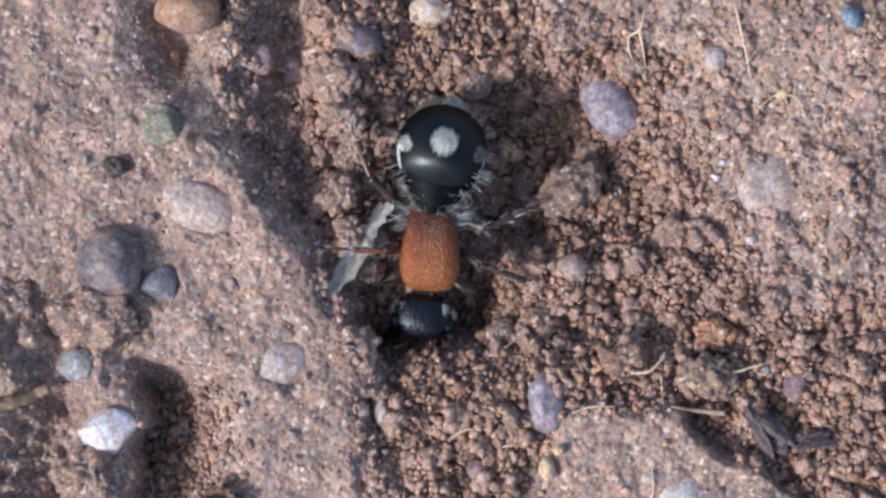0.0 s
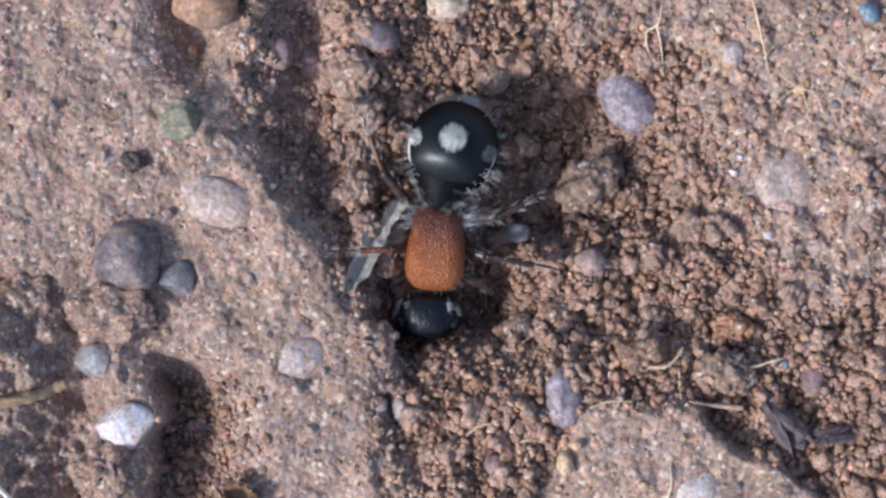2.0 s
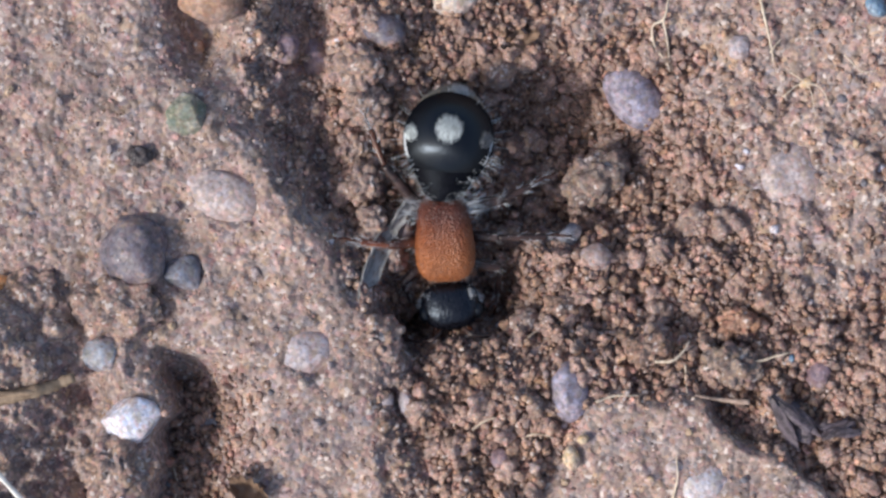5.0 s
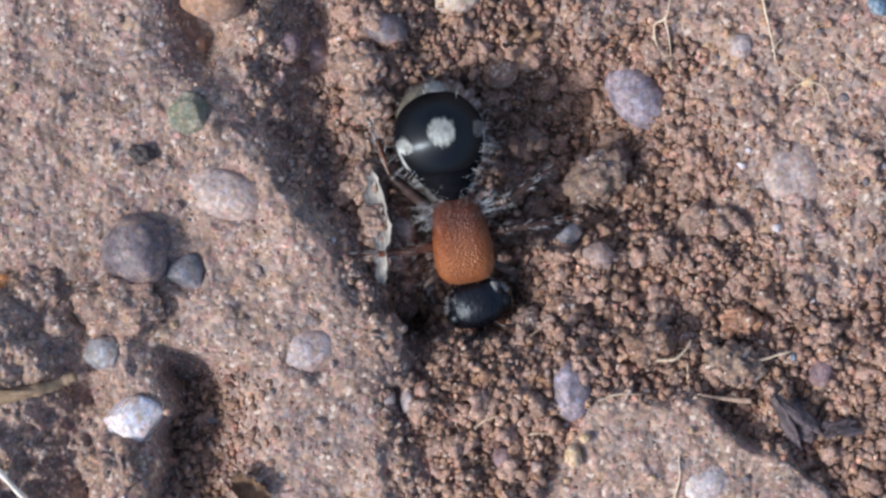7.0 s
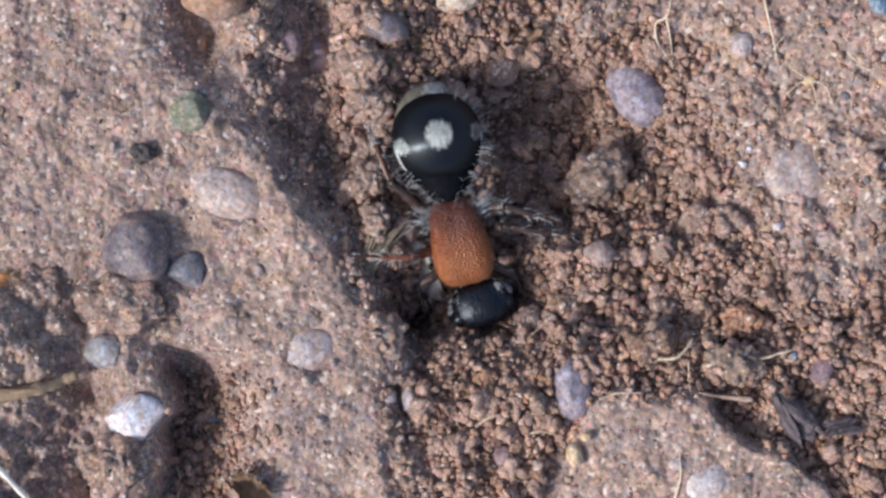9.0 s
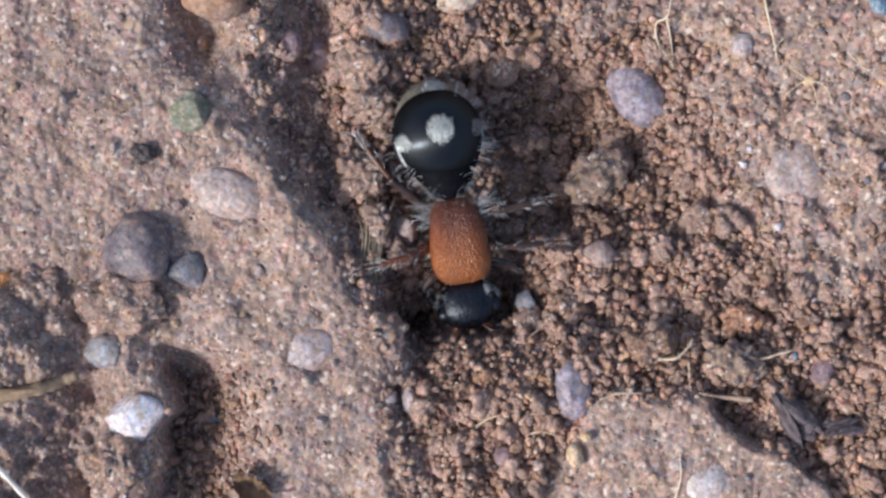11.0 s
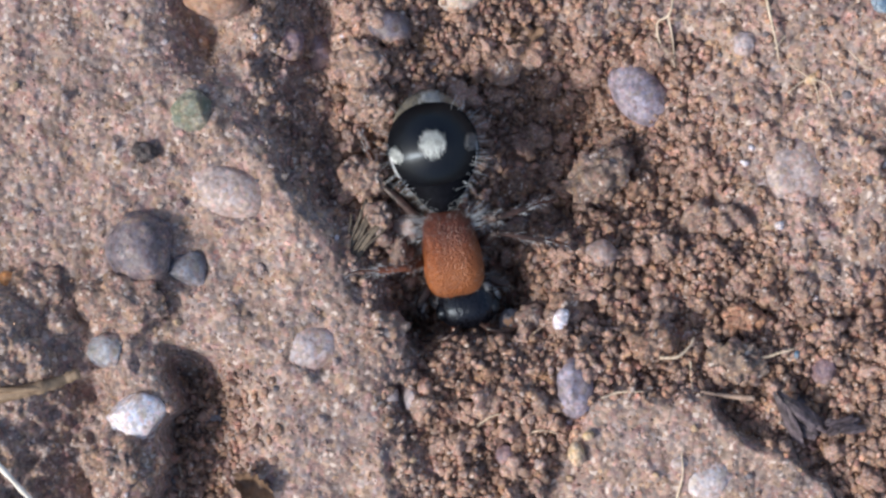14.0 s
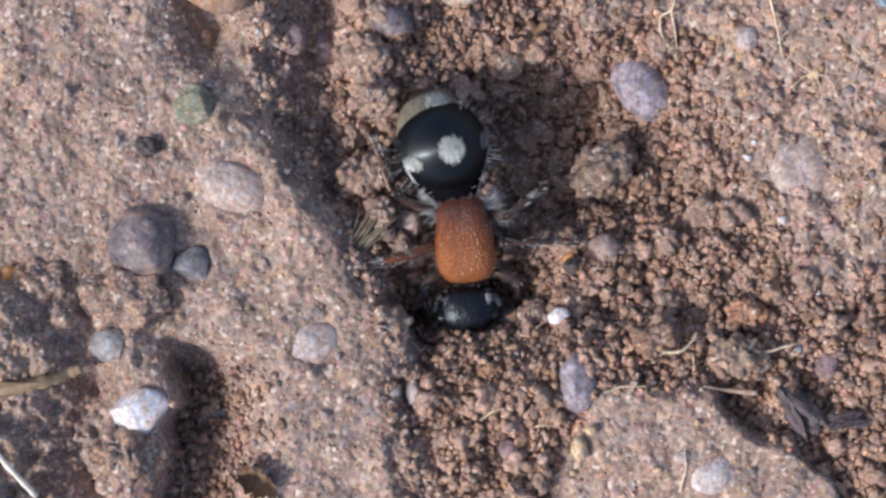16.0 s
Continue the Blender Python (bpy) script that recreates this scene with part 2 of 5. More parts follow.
def vnoise(x, y, k=0):
    xi, yi = np.floor(x).astype(int), np.floor(y).astype(int)
    fx, fy = x - xi, y - yi
    fx, fy = fx * fx * (3 - 2 * fx), fy * fy * (3 - 2 * fy)
    T = TABLES[k]
    a, b = T[xi % 256, yi % 256], T[(xi + 1) % 256, yi % 256]
    c, d = T[xi % 256, (yi + 1) % 256], T[(xi + 1) % 256, (yi + 1) % 256]
    return (a + (b - a) * fx) * (1 - fy) + (c + (d - c) * fx) * fy - 0.5


def fbm(x, y, size, octaves=3, k=0):
    out, amp = 0, 1.0
    for i in range(octaves):
        out = out + amp * vnoise(x / size + 31.7 * i + 50, y / size + 17.3 * i + 50, k)
        size, amp = size * 0.5, amp * 0.55
    return out


def cells(x, y, size):
    """Domed grains on a jittered lattice: 1 at a grain's centre, 0 between grains."""
    x, y = x / size + 400, y / size + 400
    xi, yi = np.floor(x).astype(int), np.floor(y).astype(int)
    best = np.full(np.shape(x), 9.0)
    for i in (-1, 0, 1):
        for j in (-1, 0, 1):
            cx, cy = xi + i, yi + j
            px, py = cx + TABLES[1][cx % 256, cy % 256], cy + TABLES[2][cx % 256, cy % 256]
            w = 0.7 + 0.9 * TABLES[3][cx % 256, cy % 256]
            best = np.minimum(best, ((x - px) ** 2 + (y - py) ** 2) * w)
    return np.clip(1 - best * 1.3, 0, 1)


def step(a, b, v):
    f = np.clip((v - a) / (b - a), 0, 1)
    return f * f * (3 - 2 * f)


def bank(x, y):
    """1 on the packed bank, falling to 0 across its eroded flank."""
    yk = (-11.18, -7.18, -4.98, -3.38, -2.22, -1.38, -0.58, 0.60, 2.08, 3.42, 4.50, 5.42, 7.62, 11.22)
    edge = np.interp(y, yk, (-1.50, -2.00, -2.45, -2.40, -2.85, -3.45, -4.00, -4.62, -5.40, -6.15, -7.55, -7.55, -7.95, -8.60))
    width = np.interp(y, yk, (1.90, 1.90, 1.70, 1.60, 1.70, 1.70, 1.60, 1.60, 2.20, 2.90, 3.50, 3.50, 3.40, 3.40))
    d = x - edge + 0.6 * fbm(x, y, 2.0, 3, 2)
    return 1 - 0.55 * step(0, 1, d / width) - 0.45 * np.clip(d / width, 0, 1)


def d_edge(x, y):
    return x - np.interp(y, (-11.18, -7.18, -4.98, -3.38, -2.22, -1.38, -0.58, 0.60, 2.08, 3.42, 4.50, 5.42, 7.62, 11.22), (-1.50, -2.00, -2.45, -2.40, -2.85, -3.45, -4.00, -4.62, -5.40, -6.15, -7.55, -7.55, -7.95, -8.60))


def foot(y):
    """Where the flank of the bank ends and the loose crumbs begin."""
    return np.interp(y, (-3.2, -2.6, 0.6, 2.0, 4.0, 8.0), (-30.0, -2.2, -3.1, -3.6, -3.9, -3.8)) + 1.2 * fbm(np.asarray(y, float) * 0 + 3.0, y, 1.6, 3, 2)


def slab(x, y):
    """The packed slab among the crumbs."""
    top = np.interp(x, (2.92, 3.52, 4.52, 5.32, 6.72, 8.32, 10.12, 12.32, 13.42, 14.12, 14.52), (-13.18, -8.38, -6.58, -5.18, -4.98, -5.08, -5.88, -7.02, -8.38, -10.38, -13.18))
    return 1 - step(-0.5, 0.35, y - top + 0.9 * fbm(x, y, 1.8, 3, 1))


def crust(x, y):
    """Firm, half-buried ground beyond the crumbs."""
    a = step(10.2, 12.6, x + 0.25 * y + 2.6 * fbm(x, y, 3.0, 3, 3)) * step(-3.0, -0.5, y + 1.5 * fbm(x, y, 2.0, 2, 1))
    b = step(7.2, 8.2, y + 0.12 * x - 0.9 + 1.2 * fbm(x, y, 1.7, 2, 2)) * step(3.5, 5.0, x)
    return np.clip(a + b, 0, 1)


# earth banked up round half-buried pebbles: x, y, radius
COLLARS = (
    (-9.08, -0.78, 0.83),
    (-7.46, 2.08, 1.37),
    (-8.92, 4.96, 0.94),
    (-10.90, -5.88, 1.08),
    (-11.92, -3.58, 0.79),
    (-4.72, -3.58, 1.04),
    (-4.42, 7.06, 0.90),
    (-5.44, 7.26, 0.65),
    (-8.18, -5.98, 0.63),
)


def height(x, y):
    x, y = np.asarray(x, float), np.asarray(y, float)
    far = step(22, 90, np.hypot(x, y))
    B, S, C = bank(x, y), slab(x, y), crust(x, y)
    low = np.interp(x, (-6.5, -6.0, -4.4, -3.4, -1.7, -0.6, 1.5, 3.5, 5.5, 7.5, 10.0, 15.0), (-1.4, -1.8, -2.1, -1.8, -1.9, -2.8, -3.6, -3.9, -3.5, -2.5, -1.5, -0.3))
    near = np.interp(x, (-6.0, -3.4, -1.7, -0.6, 1.5, 2.3, 3.1, 4.0, 6.5, 10.0, 15.0), (-1.5, -1.55, -1.9, -2.6, -2.7, -2.5, -1.7, -1.4, -1.3, -1.0, -0.3))
    mix = step(1.6, -0.4, y)
    low = low * (1 - mix) + near * mix
    low = low + 0.75 * np.exp(-((x + 2.7) / 0.9) ** 2) * step(3.4, 1.6, y) * step(-2.6, -1.2, y)
    low = low - 0.3 * np.exp(-(((x - 1.2) / 2.0) ** 2 + ((y + 2.0) / 1.0) ** 2)) + 0.6 * step(5.5, 9.0, y)
    mix = step(-2.2, -3.5, y)
    low = low * (1 - mix) + np.maximum(low, -0.6 - 0.05 * (y + 3.5)) * mix + 0.10 * np.clip(x - 1.5, -2.5, 4.0) * mix
    low = low + (1 - 0.6 * S) * (1 - 0.65 * C) * (0.55 * fbm(x, y, 2.6, 4, 1) + (0.75 - 0.4 * step(-2.4, -3.6, y)) * fbm(x, y, 0.9, 3, 0))
    mix = step(5.8, 7.6, y) * step(-2.5, -0.5, x)
    low = low * (1 - mix) + np.maximum(low, -2.2 + 0.07 * x) * mix
    low = low + 0.6 * step(3.6, 6.2, y) * np.exp(-((x + 0.6) / 3.0) ** 2) - 1.1 * np.exp(-(((x - 4.2) / 2.1) ** 2 + ((y - 4.2) / 2.3) ** 2))
    low = low - 1.3 * np.exp(-(((x + 1.6) / 1.0) ** 2 + ((y + 2.1) / 0.8) ** 2))
    low = low - 2.7 * np.exp(-(((x + 0.9) / 0.8) ** 2 + ((y + 2.9) / 0.75) ** 2)) - 1.2 * np.exp(-(((x - 2.15) / 0.8) ** 2 + ((y + 1.4) / 1.5) ** 2))
    low = low + S * (0.75 + 0.13 * np.minimum(x - 8.0, 2.2) + 0.11 * (y + 7.0)) + 0.35 * C
    low = low - 0.3 * np.exp(-(((x - 10.9) / 1.7) ** 2 + ((y + 5.9) / 0.7) ** 2)) * (1 - S)
    low = low - 0.4 * step(4.8, 6.6, y) * np.exp(-((x - foot(y) + 1.0) / 1.0) ** 2)
    top = 0.75 * fbm(x, y, 5.0, 3, 0) - 0.25 * step(-11.0, -15.0, x)
    top = top - 2.0 * np.exp(-(((x + 8.6) / 1.2) ** 2 + ((y - 8.0 + 0.6 * (x + 8.6)) / 1.7) ** 2))
    edge = np.interp(y, (-11.18, -8.78, -7.18, -5.58, -4.18, -2.38, 0.82), (-10.58, -10.44, -10.24, -9.72, -10.12, -9.68, -9.48))
    d = x - edge + 0.7 * fbm(x, y, 1.6, 3, 3)
    hollow = step(-0.1, 0.45, d) * (1 - step(0.16, 1.0, d / np.interp(y, (-9.0, -4.5), (5.6, 3.0)))) * step(-3.0, -4.6, y)
    top = top - 2.3 * hollow + 0.5 * np.exp(-((d + 0.7) / 0.9) ** 2) * step(-3.0, -4.6, y)
    rim = step(-1.2, -2.2, y + 0.5 * fbm(x, y, 1.2, 2, 2))
    top = top + 2.2 * rim * step(-12.9, -15.7, x - 0.5 * step(-6.2, -5.2, y) + 1.5 * fbm(x, y, 1.6, 3, 0))
    left = step(-13.2, -14.6, x + 0.8 * fbm(x, y, 1.8, 2, 1)) * step(-1.2, -2.2, y)
    trench = step(-11.7, -12.7, x + 1.2 * fbm(x, y, 1.5, 3, 2)) * step(-4.4, -5.2, y + 0.8 * fbm(x, y, 1.2, 2, 0))
    top = top - 0.3 * left - 0.7 * trench + np.clip(left + trench, 0, 1) * 0.7 * fbm(x, y, 0.7, 4, 1)
    for cx, cy, r in COLLARS:
        top = top + 0.26 * np.exp(-((np.hypot(x - cx, y - cy) - r) / 0.34) ** 2) * (0.7 + fbm(x, y, 0.8, 2, 3))
    lip = np.exp(-((d_edge(x, y) + 0.5) / 1.0) ** 2)
    top = top + 0.3 * lip * step(-3.0, -1.0, y)
    z = low * (1 - B) + top * B
    firm = np.clip(B + S + C, 0, 1)
    z = z + firm * (0.32 * fbm(x, y, 1.1, 3, 2) + 0.06 * cells(x, y, 0.34) * (0.5 + vnoise(x / 1.1, y / 1.1, 3)) * 1.6 + 0.045 * cells(x + 7, y + 3, 0.19))
    z = z + C * (0.16 * cells(x + 3, y + 9, 0.55) + 0.08 * cells(x, y + 5, 0.3))
    z = z + (1 - firm) * 0.12 * fbm(x, y, 0.5, 2, 1) + B * (1 - B) * 3.6 * fbm(x, y, 0.7, 4, 0)
    return z * (1 - far)


def mesh_ob(name, verts, faces, mat, parent=None, label="", smooth=True):
    """One mesh object from millimetres; a part where it has a parent."""
    me = bpy.data.meshes.new(name)
    verts, faces = np.asarray(verts, np.float32) * MM, np.asarray(faces, np.int32)
    k = faces.shape[1]
    me.vertices.add(len(verts))
    me.vertices.foreach_set("co", verts.ravel())
    me.loops.add(faces.size)
    me.loops.foreach_set("vertex_index", faces.ravel())
    me.polygons.add(len(faces))
    me.polygons.foreach_set("loop_start", np.arange(0, faces.size, k, dtype=np.int32))
    me.polygons.foreach_set("use_smooth", np.full(len(faces), smooth))
    me.update(calc_edges=True)
    me.validate()
    me.materials.append(mat)
    ob = new(name, me)
    if parent:
        ob.parent = parent
        if label:
            tagged(ob, label)
    return ob


def axis(a, b, fine, reach, ratio=1.4):
    mid = np.arange(a, b + fine / 2, fine)
    out, s = [], fine
    p = b
    while p < reach:
        s *= ratio
        p += s
        out.append(p)
    out = np.array(out)
    return np.concatenate([(a - (out - b))[::-1], mid, out])


def make_ground():
    gx, gy = axis(-18.5, 18.5, 0.05, 20000), axis(-11.2, 11.2, 0.05, 20000)
    X, Y = np.meshgrid(gx, gy)
    Z = height(X, Y)
    v = np.stack([X, Y, Z], -1).reshape(-1, 3)
    n, r = len(gx), len(gy)
    i = (np.arange(r - 1)[:, None] * n + np.arange(n - 1)[None]).ravel()
    f = np.stack([i, i + 1, i + n + 1, i + n], -1)
    tagged(mesh_ob("ground", v, f, SOIL), "packed gritty brown earth with a dug pit", "ground", kind="structure")


make_ground()


def ball(level):
    bm = bmesh.new()
    bmesh.ops.create_icosphere(bm, subdivisions=level, radius=1)
    v = np.array([p.co[:] for p in bm.verts])
    f = np.array([[q.index for q in p.verts] for p in bm.faces])
    bm.free()
    return v, f


BALLS = {k: ball(k) for k in (1, 2, 3, 4, 5)}


def lumpy(level, seed, rough=0.25, size=1.0, facets=0):
    """A unit lump: a ball pushed in and out by noise, cut by a few planes."""
    v, f = BALLS[level]
    off = Vector((seed * 7.13, seed * 3.7, seed * 1.9))
    d = np.array([noise.noise(Vector(p) * size + off) + 0.5 * noise.noise(Vector(p) * size * 2.3 + off) for p in v])
    v = v * (1 + rough * d)[:, None]
    rs = np.random.RandomState(seed)
    for _ in range(facets):
        n = rs.normal(size=3)
        n /= np.linalg.norm(n)
        over = np.clip(v @ n - rs.uniform(0.55, 0.8), 0, None)
        v = v - 0.9 * over[:, None] * n
    return v, f


def clump(seed, half, n, grain, level=5):
    """An aggregate as one skin: the outer reach of many crumbs about a core, of half-sizes half."""
    rs = np.random.RandomState(seed)
    d, f = BALLS[level]
    core, _ = lumpy(level, seed, 0.3, 1.8, 2)
    far = np.linalg.norm(core * np.array(half), axis=1) * 0.80
    way = core * np.array(half)
    way /= np.linalg.norm(way, axis=1)[:, None]
    for k in range(n):
        c = rs.normal(size=3)
        c = c / np.linalg.norm(c) * np.array(half) * rs.uniform(0.62, 0.92)
        r = grain[0] + (grain[1] - grain[0]) * rs.rand() ** 1.7
        along = way @ c
        gap = (c @ c) - along ** 2
        r = r * (1 + 0.25 * np.sin(7 * way @ rs.normal(size=3) + k))
        hit = r ** 2 - gap
        far = np.where((hit > 0) & (along > 0), np.maximum(far, along + np.sqrt(np.clip(hit, 0, None))), far)
    return way * far[:, None], f


def turns(rs, n):
    q = rs.normal(size=(n, 4))
    q /= np.linalg.norm(q, axis=1)[:, None]
    w, x, y, z = q.T
    return np.stack([1 - 2 * (y * y + z * z), 2 * (x * y - z * w), 2 * (x * z + y * w), 2 * (x * y + z * w), 1 - 2 * (x * x + z * z), 2 * (y * z - x * w),
                     2 * (x * z - y * w), 2 * (y * z + x * w), 1 - 2 * (x * x + y * y)], -1).reshape(n, 3, 3)


def scatter(name, mat, seed, count, level, radii, keep, lift, label, power=2.0, rough=0.3, facets=3, smooth=False):
    """Loose grains as one mesh: many lumps strewn where keep() says."""
    rs = np.random.RandomState(seed)
    x, y = rs.uniform(-17.6, 17.6, count * 6), rs.uniform(-10.4, 10.4, count * 6)
    ok = rs.rand(count * 6) < keep(x, y)
    x, y = x[ok][:count], y[ok][:count]
    n = len(x)
    r = radii[0] + (radii[1] - radii[0]) * rs.rand(n) ** power
    z = height(x, y) + r * (lift[0] + (lift[1] - lift[0]) * rs.rand(n) * (0.15 + 0.85 * loose(x, y)))
    kinds = [clump(seed * 20 + k, (0.95, 0.95, 0.95), 7, (0.3, 0.62), level) if rough > 0.55 and level > 1 else lumpy(level, seed * 20 + k, rough, 2.0, facets) for k in range(14)]
    f0 = kinds[0][1]
    which = rs.randint(0, 14, n)
    base = np.stack([k[0] for k in kinds])[which]
    base = base * rs.uniform(0.6, 1.25, (n, 1, 3))
    v = np.einsum("nij,nkj->nki", turns(rs, n), base) * r[:, None, None] + np.stack([x, y, z], -1)[:, None]
    f = f0[None] + (np.arange(n) * base.shape[1])[:, None, None]
    return tagged(mesh_ob(name, v.reshape(-1, 3), f.reshape(-1, 3), mat, smooth=smooth), label, "soil", kind="stuff")


def loose(x, y):
    inside = 0.75 * step(-0.3, 0.8, x - np.interp(y, (-11.18, -8.78, -7.18, -5.58, -4.18, -2.38, 0.82), (-10.58, -10.44, -10.24, -9.72, -10.12, -9.68, -9.48))) * (1 - step(1.5, 4.6, x - np.interp(y, (-11.18, -8.78, -7.18, -5.58, -4.18, -2.38, 0.82), (-10.58, -10.44, -10.24, -9.72, -10.12, -9.68, -9.48)))) * step(-3.8, -5.0, y)
    return np.clip((1 - step(0.0, 0.3, bank(x, y))) * step(-0.5, 0.2, x - foot(y)) * (1 - slab(x, y)) * (1 - 0.90 * crust(x, y)) + inside, 0, 1)


def body_room(x, y):
    """Keeps the coarse lumps out of the pit in which the insect digs."""
    return 1 - np.exp(-((np.clip(np.abs(x - 0.4) - 1.0, 0, None) / 0.7) ** 2 + (np.clip(np.abs(y + 0.3) - 3.4, 0, None) / 0.8) ** 2))


scatter("coarse_soil_crumbs", CRUMB, 3, 1200, 3, (0.14, 0.36), lambda x, y: loose(x, y) ** 2 * body_room(x, y), (-0.1, 0.7), "coarse crumbs of loose brown soil", 2.6, 0.6, 4, True)
scatter("soil_crumbs", CRUMB, 4, 9500, 2, (0.085, 0.23), loose, (-0.1, 2.0), "small crumbs of loose brown soil", 1.8, 0.78, 2, True)
scatter("fine_soil_crumbs", CRUMB, 5, 9500, 2, (0.04, 0.11), lambda x, y: 0.03 + 0.9 * loose(x, y) + 0.35 * step(0.05, 0.3, bank(x, y)) * step(0.95, 0.7, bank(x, y)), (-0.1, 1.4), "fine brown soil crumbs and dust", 1.3, 0.75, 1, True)
scatter("sand_grit", GRIT, 6, 20000, 1, (0.035, 0.13), lambda x, y: 1 - 0.8 * loose(x, y), (-0.7, 0.15), "sandy grit on the packed earth", 2.2, 0.45, 2)

scatter("flank_crumbs", GRIT, 8, 2600, 2, (0.05, 0.23), lambda x, y: np.maximum(step(0.04, 0.2, bank(x, y)), 0.9 * step(0.5, -0.5, x - foot(y))) * step(0.93, 0.6, bank(x, y)), (0.0, 2.2), "crumbs clinging to the eroded flank of the bank", 2.0, 0.6, 3, True)

# ---- pebbles, clods and seeds ----


def ground_z(x, y):
    return float(height(np.array([x]), np.array([y]))[0])


def lump(name, mat, x, y, rx, ry, rz, turn, sink, seed, label, category, rough=0.14, facets=0, level=4, tilt=0, size=1.3):
    """A stone or clod of half-sizes rx, ry, rz, sunk into the ground by a share of its height."""
    v, f = lumpy(level, seed, min(rough, 0.25), size, facets)
    n = v / np.linalg.norm(v, axis=1)[:, None]
    v = v * np.array([rx, ry, rz])
    if category == "clod" and rough >= 0.4:
        v, f = clump(seed, (rx, ry, rz), int(22 + 50 * rx * ry), (0.10, 0.16 + 0.12 * min(rx, ry)))
    elif rough > 0.28:
        off = Vector((seed * 5.1, seed, 0))
        push = [rough * (0.30 * noise.noise(Vector(p) / 0.55 + off) + 0.16 * noise.noise(Vector(p) / 0.22 + off)) + 0.16 * (0.5 - noise.voronoi(Vector(p) / 0.26 + off)[0][0]) for p in v]
        v = v + n * np.array(push)[:, None]
    ob = mesh_ob(name, v, f, mat)
    z = ground_z(x, y) + rz * (1 - 2 * sink)
    ob.matrix_world = pose(x * MM, y * MM, z * MM, tilt, 0, turn)
    return tagged(ob, label, category)


lump("pebble", GREY_BROWN, -10.81, 0.02, 1.16, 1.32, 0.90, 12, 0.3, 1, "rounded grey-brown pebble set in packed earth", "pebble")
lump("pebble", BLUE_GREY, -9.06, -0.80, 0.78, 0.74, 0.54, 30, 0.42, 2, "small blue-grey pebble beside a larger one", "pebble", facets=4)
lump("pebble", PALE_PINK, -7.56, 2.06, 1.50, 0.95, 0.60, -14, 0.48, 3, "flat pinkish-grey oval pebble, half buried", "pebble")
lump("pebble", GREEN, -8.85, 4.92, 0.88, 0.84, 0.68, 0, 0.45, 4, "dull green crumpled pebble on the bank", "pebble", rough=0.22, facets=9)
lump("seed", DARK, -10.56, 3.38, 0.40, 0.32, 0.26, 0, 0.2, 5, "tiny dark wrinkled seed on the earth", "seed", rough=0.3)
lump("quartz_grain", QUARTZ, -10.86, -5.86, 1.08, 0.92, 0.72, 20, 0.33, 6, "angular white quartz grain, glossy", "stone", facets=7, rough=0.12)
lump("pebble", PALE_BLUE, -11.91, -3.58, 0.72, 0.68, 0.52, 0, 0.42, 7, "small pale blue-grey pebble in a hollow", "pebble", facets=3)
lump("pebble", MAUVE, -10.65, -2.14, 0.60, 0.56, 0.48, 0, 0.5, 8, "reddish mauve pebble, mostly buried", "pebble", rough=0.25)
lump("pebble", PALE, -4.73, -3.50, 1.08, 1.02, 0.50, 0, 0.56, 9, "pale rounded pebble sunk in the bank", "pebble")
lump("pebble", TAN, -8.03, 9.01, 1.20, 0.84, 0.88, 0, 0.2, 10, "smooth orange-tan pebble on the bank", "pebble")
lump("pebble", WHITE, 0.49, 9.06, 0.80, 0.56, 0.52, 0, 0.3, 11, "smooth cream-white pebble among crumbs", "pebble")
lump("pebble", GREY_BROWN, -1.98, 7.97, 0.80, 0.60, 0.56, -15, 0.3, 12, "rounded grey-brown pebble among crumbs", "pebble")
lump("pebble", PURPLE, 7.10, 5.64, 0.94, 1.33, 0.75, 42, 0.16, 13, "smooth purple-grey pebble with fine pits", "pebble", rough=0.10)
lump("pebble", PURPLE, 4.59, -4.93, 0.66, 1.04, 0.56, 8, 0.25, 14, "purple-grey elongated pebble among crumbs", "pebble")
lump("clod", RED_CLOD, 10.61, -2.51, 0.76, 0.68, 0.60, 0, 0.0, 15, "reddish-brown crumbly clod among crumbs", "clod", rough=0.45)
lump("clod", BROWN_SHADED_CLOD, 5.60, 2.66, 1.50, 0.98, 0.90, 30, -0.75, 16, "large dark brown elongated clod of earth", "clod", rough=0.95, level=5, size=1.6)
lump("bead_stone", BLUE, 15.24, 8.63, 0.44, 0.32, 0.32, -50, 0.2, 17, "glossy blue chip of stone", "stone")
lump("stone", PALE_PINK, 12.55, 2.74, 1.05, 1.20, 0.44, 0, 0.62, 18, "flat pinkish stone, half buried", "stone", rough=0.2)
lump("pebble", PALE, 10.68, 7.32, 0.42, 0.46, 0.32, 0, 0.55, 19, "small pale grey pebble in crust", "pebble")
lump("pebble", PINK_GREY, 5.64, -0.22, 0.60, 0.56, 0.48, 0, 0.2, 20, "rounded pinkish-grey pebble among crumbs", "pebble")
lump("pebble", MAUVE, -4.55, 7.27, 0.60, 1.04, 0.56, 8, 0.62, 21, "dull mauve pebble on the shaded flank", "pebble")
lump("pebble", MAUVE, -5.52, 7.36, 0.52, 0.60, 0.40, 0, 0.65, 22, "small mauve pebble on the shaded flank", "pebble")
lump("clod", CLOD, 2.08, 6.65, 0.72, 0.64, 0.60, 0, 0.25, 23, "rounded brown clod among crumbs", "clod", rough=0.3)
lump("clod", CLOD, 3.05, 7.02, 0.44, 0.40, 0.36, 0, 0.25, 24, "small greyish clod beside another", "clod", rough=0.3)
lump("clod", CLOD, -2.91, 6.65, 1.00, 0.92, 0.68, 0, 0.15, 25, "crumbly pale brown clod of earth", "clod", rough=0.5, level=5, size=2.2)
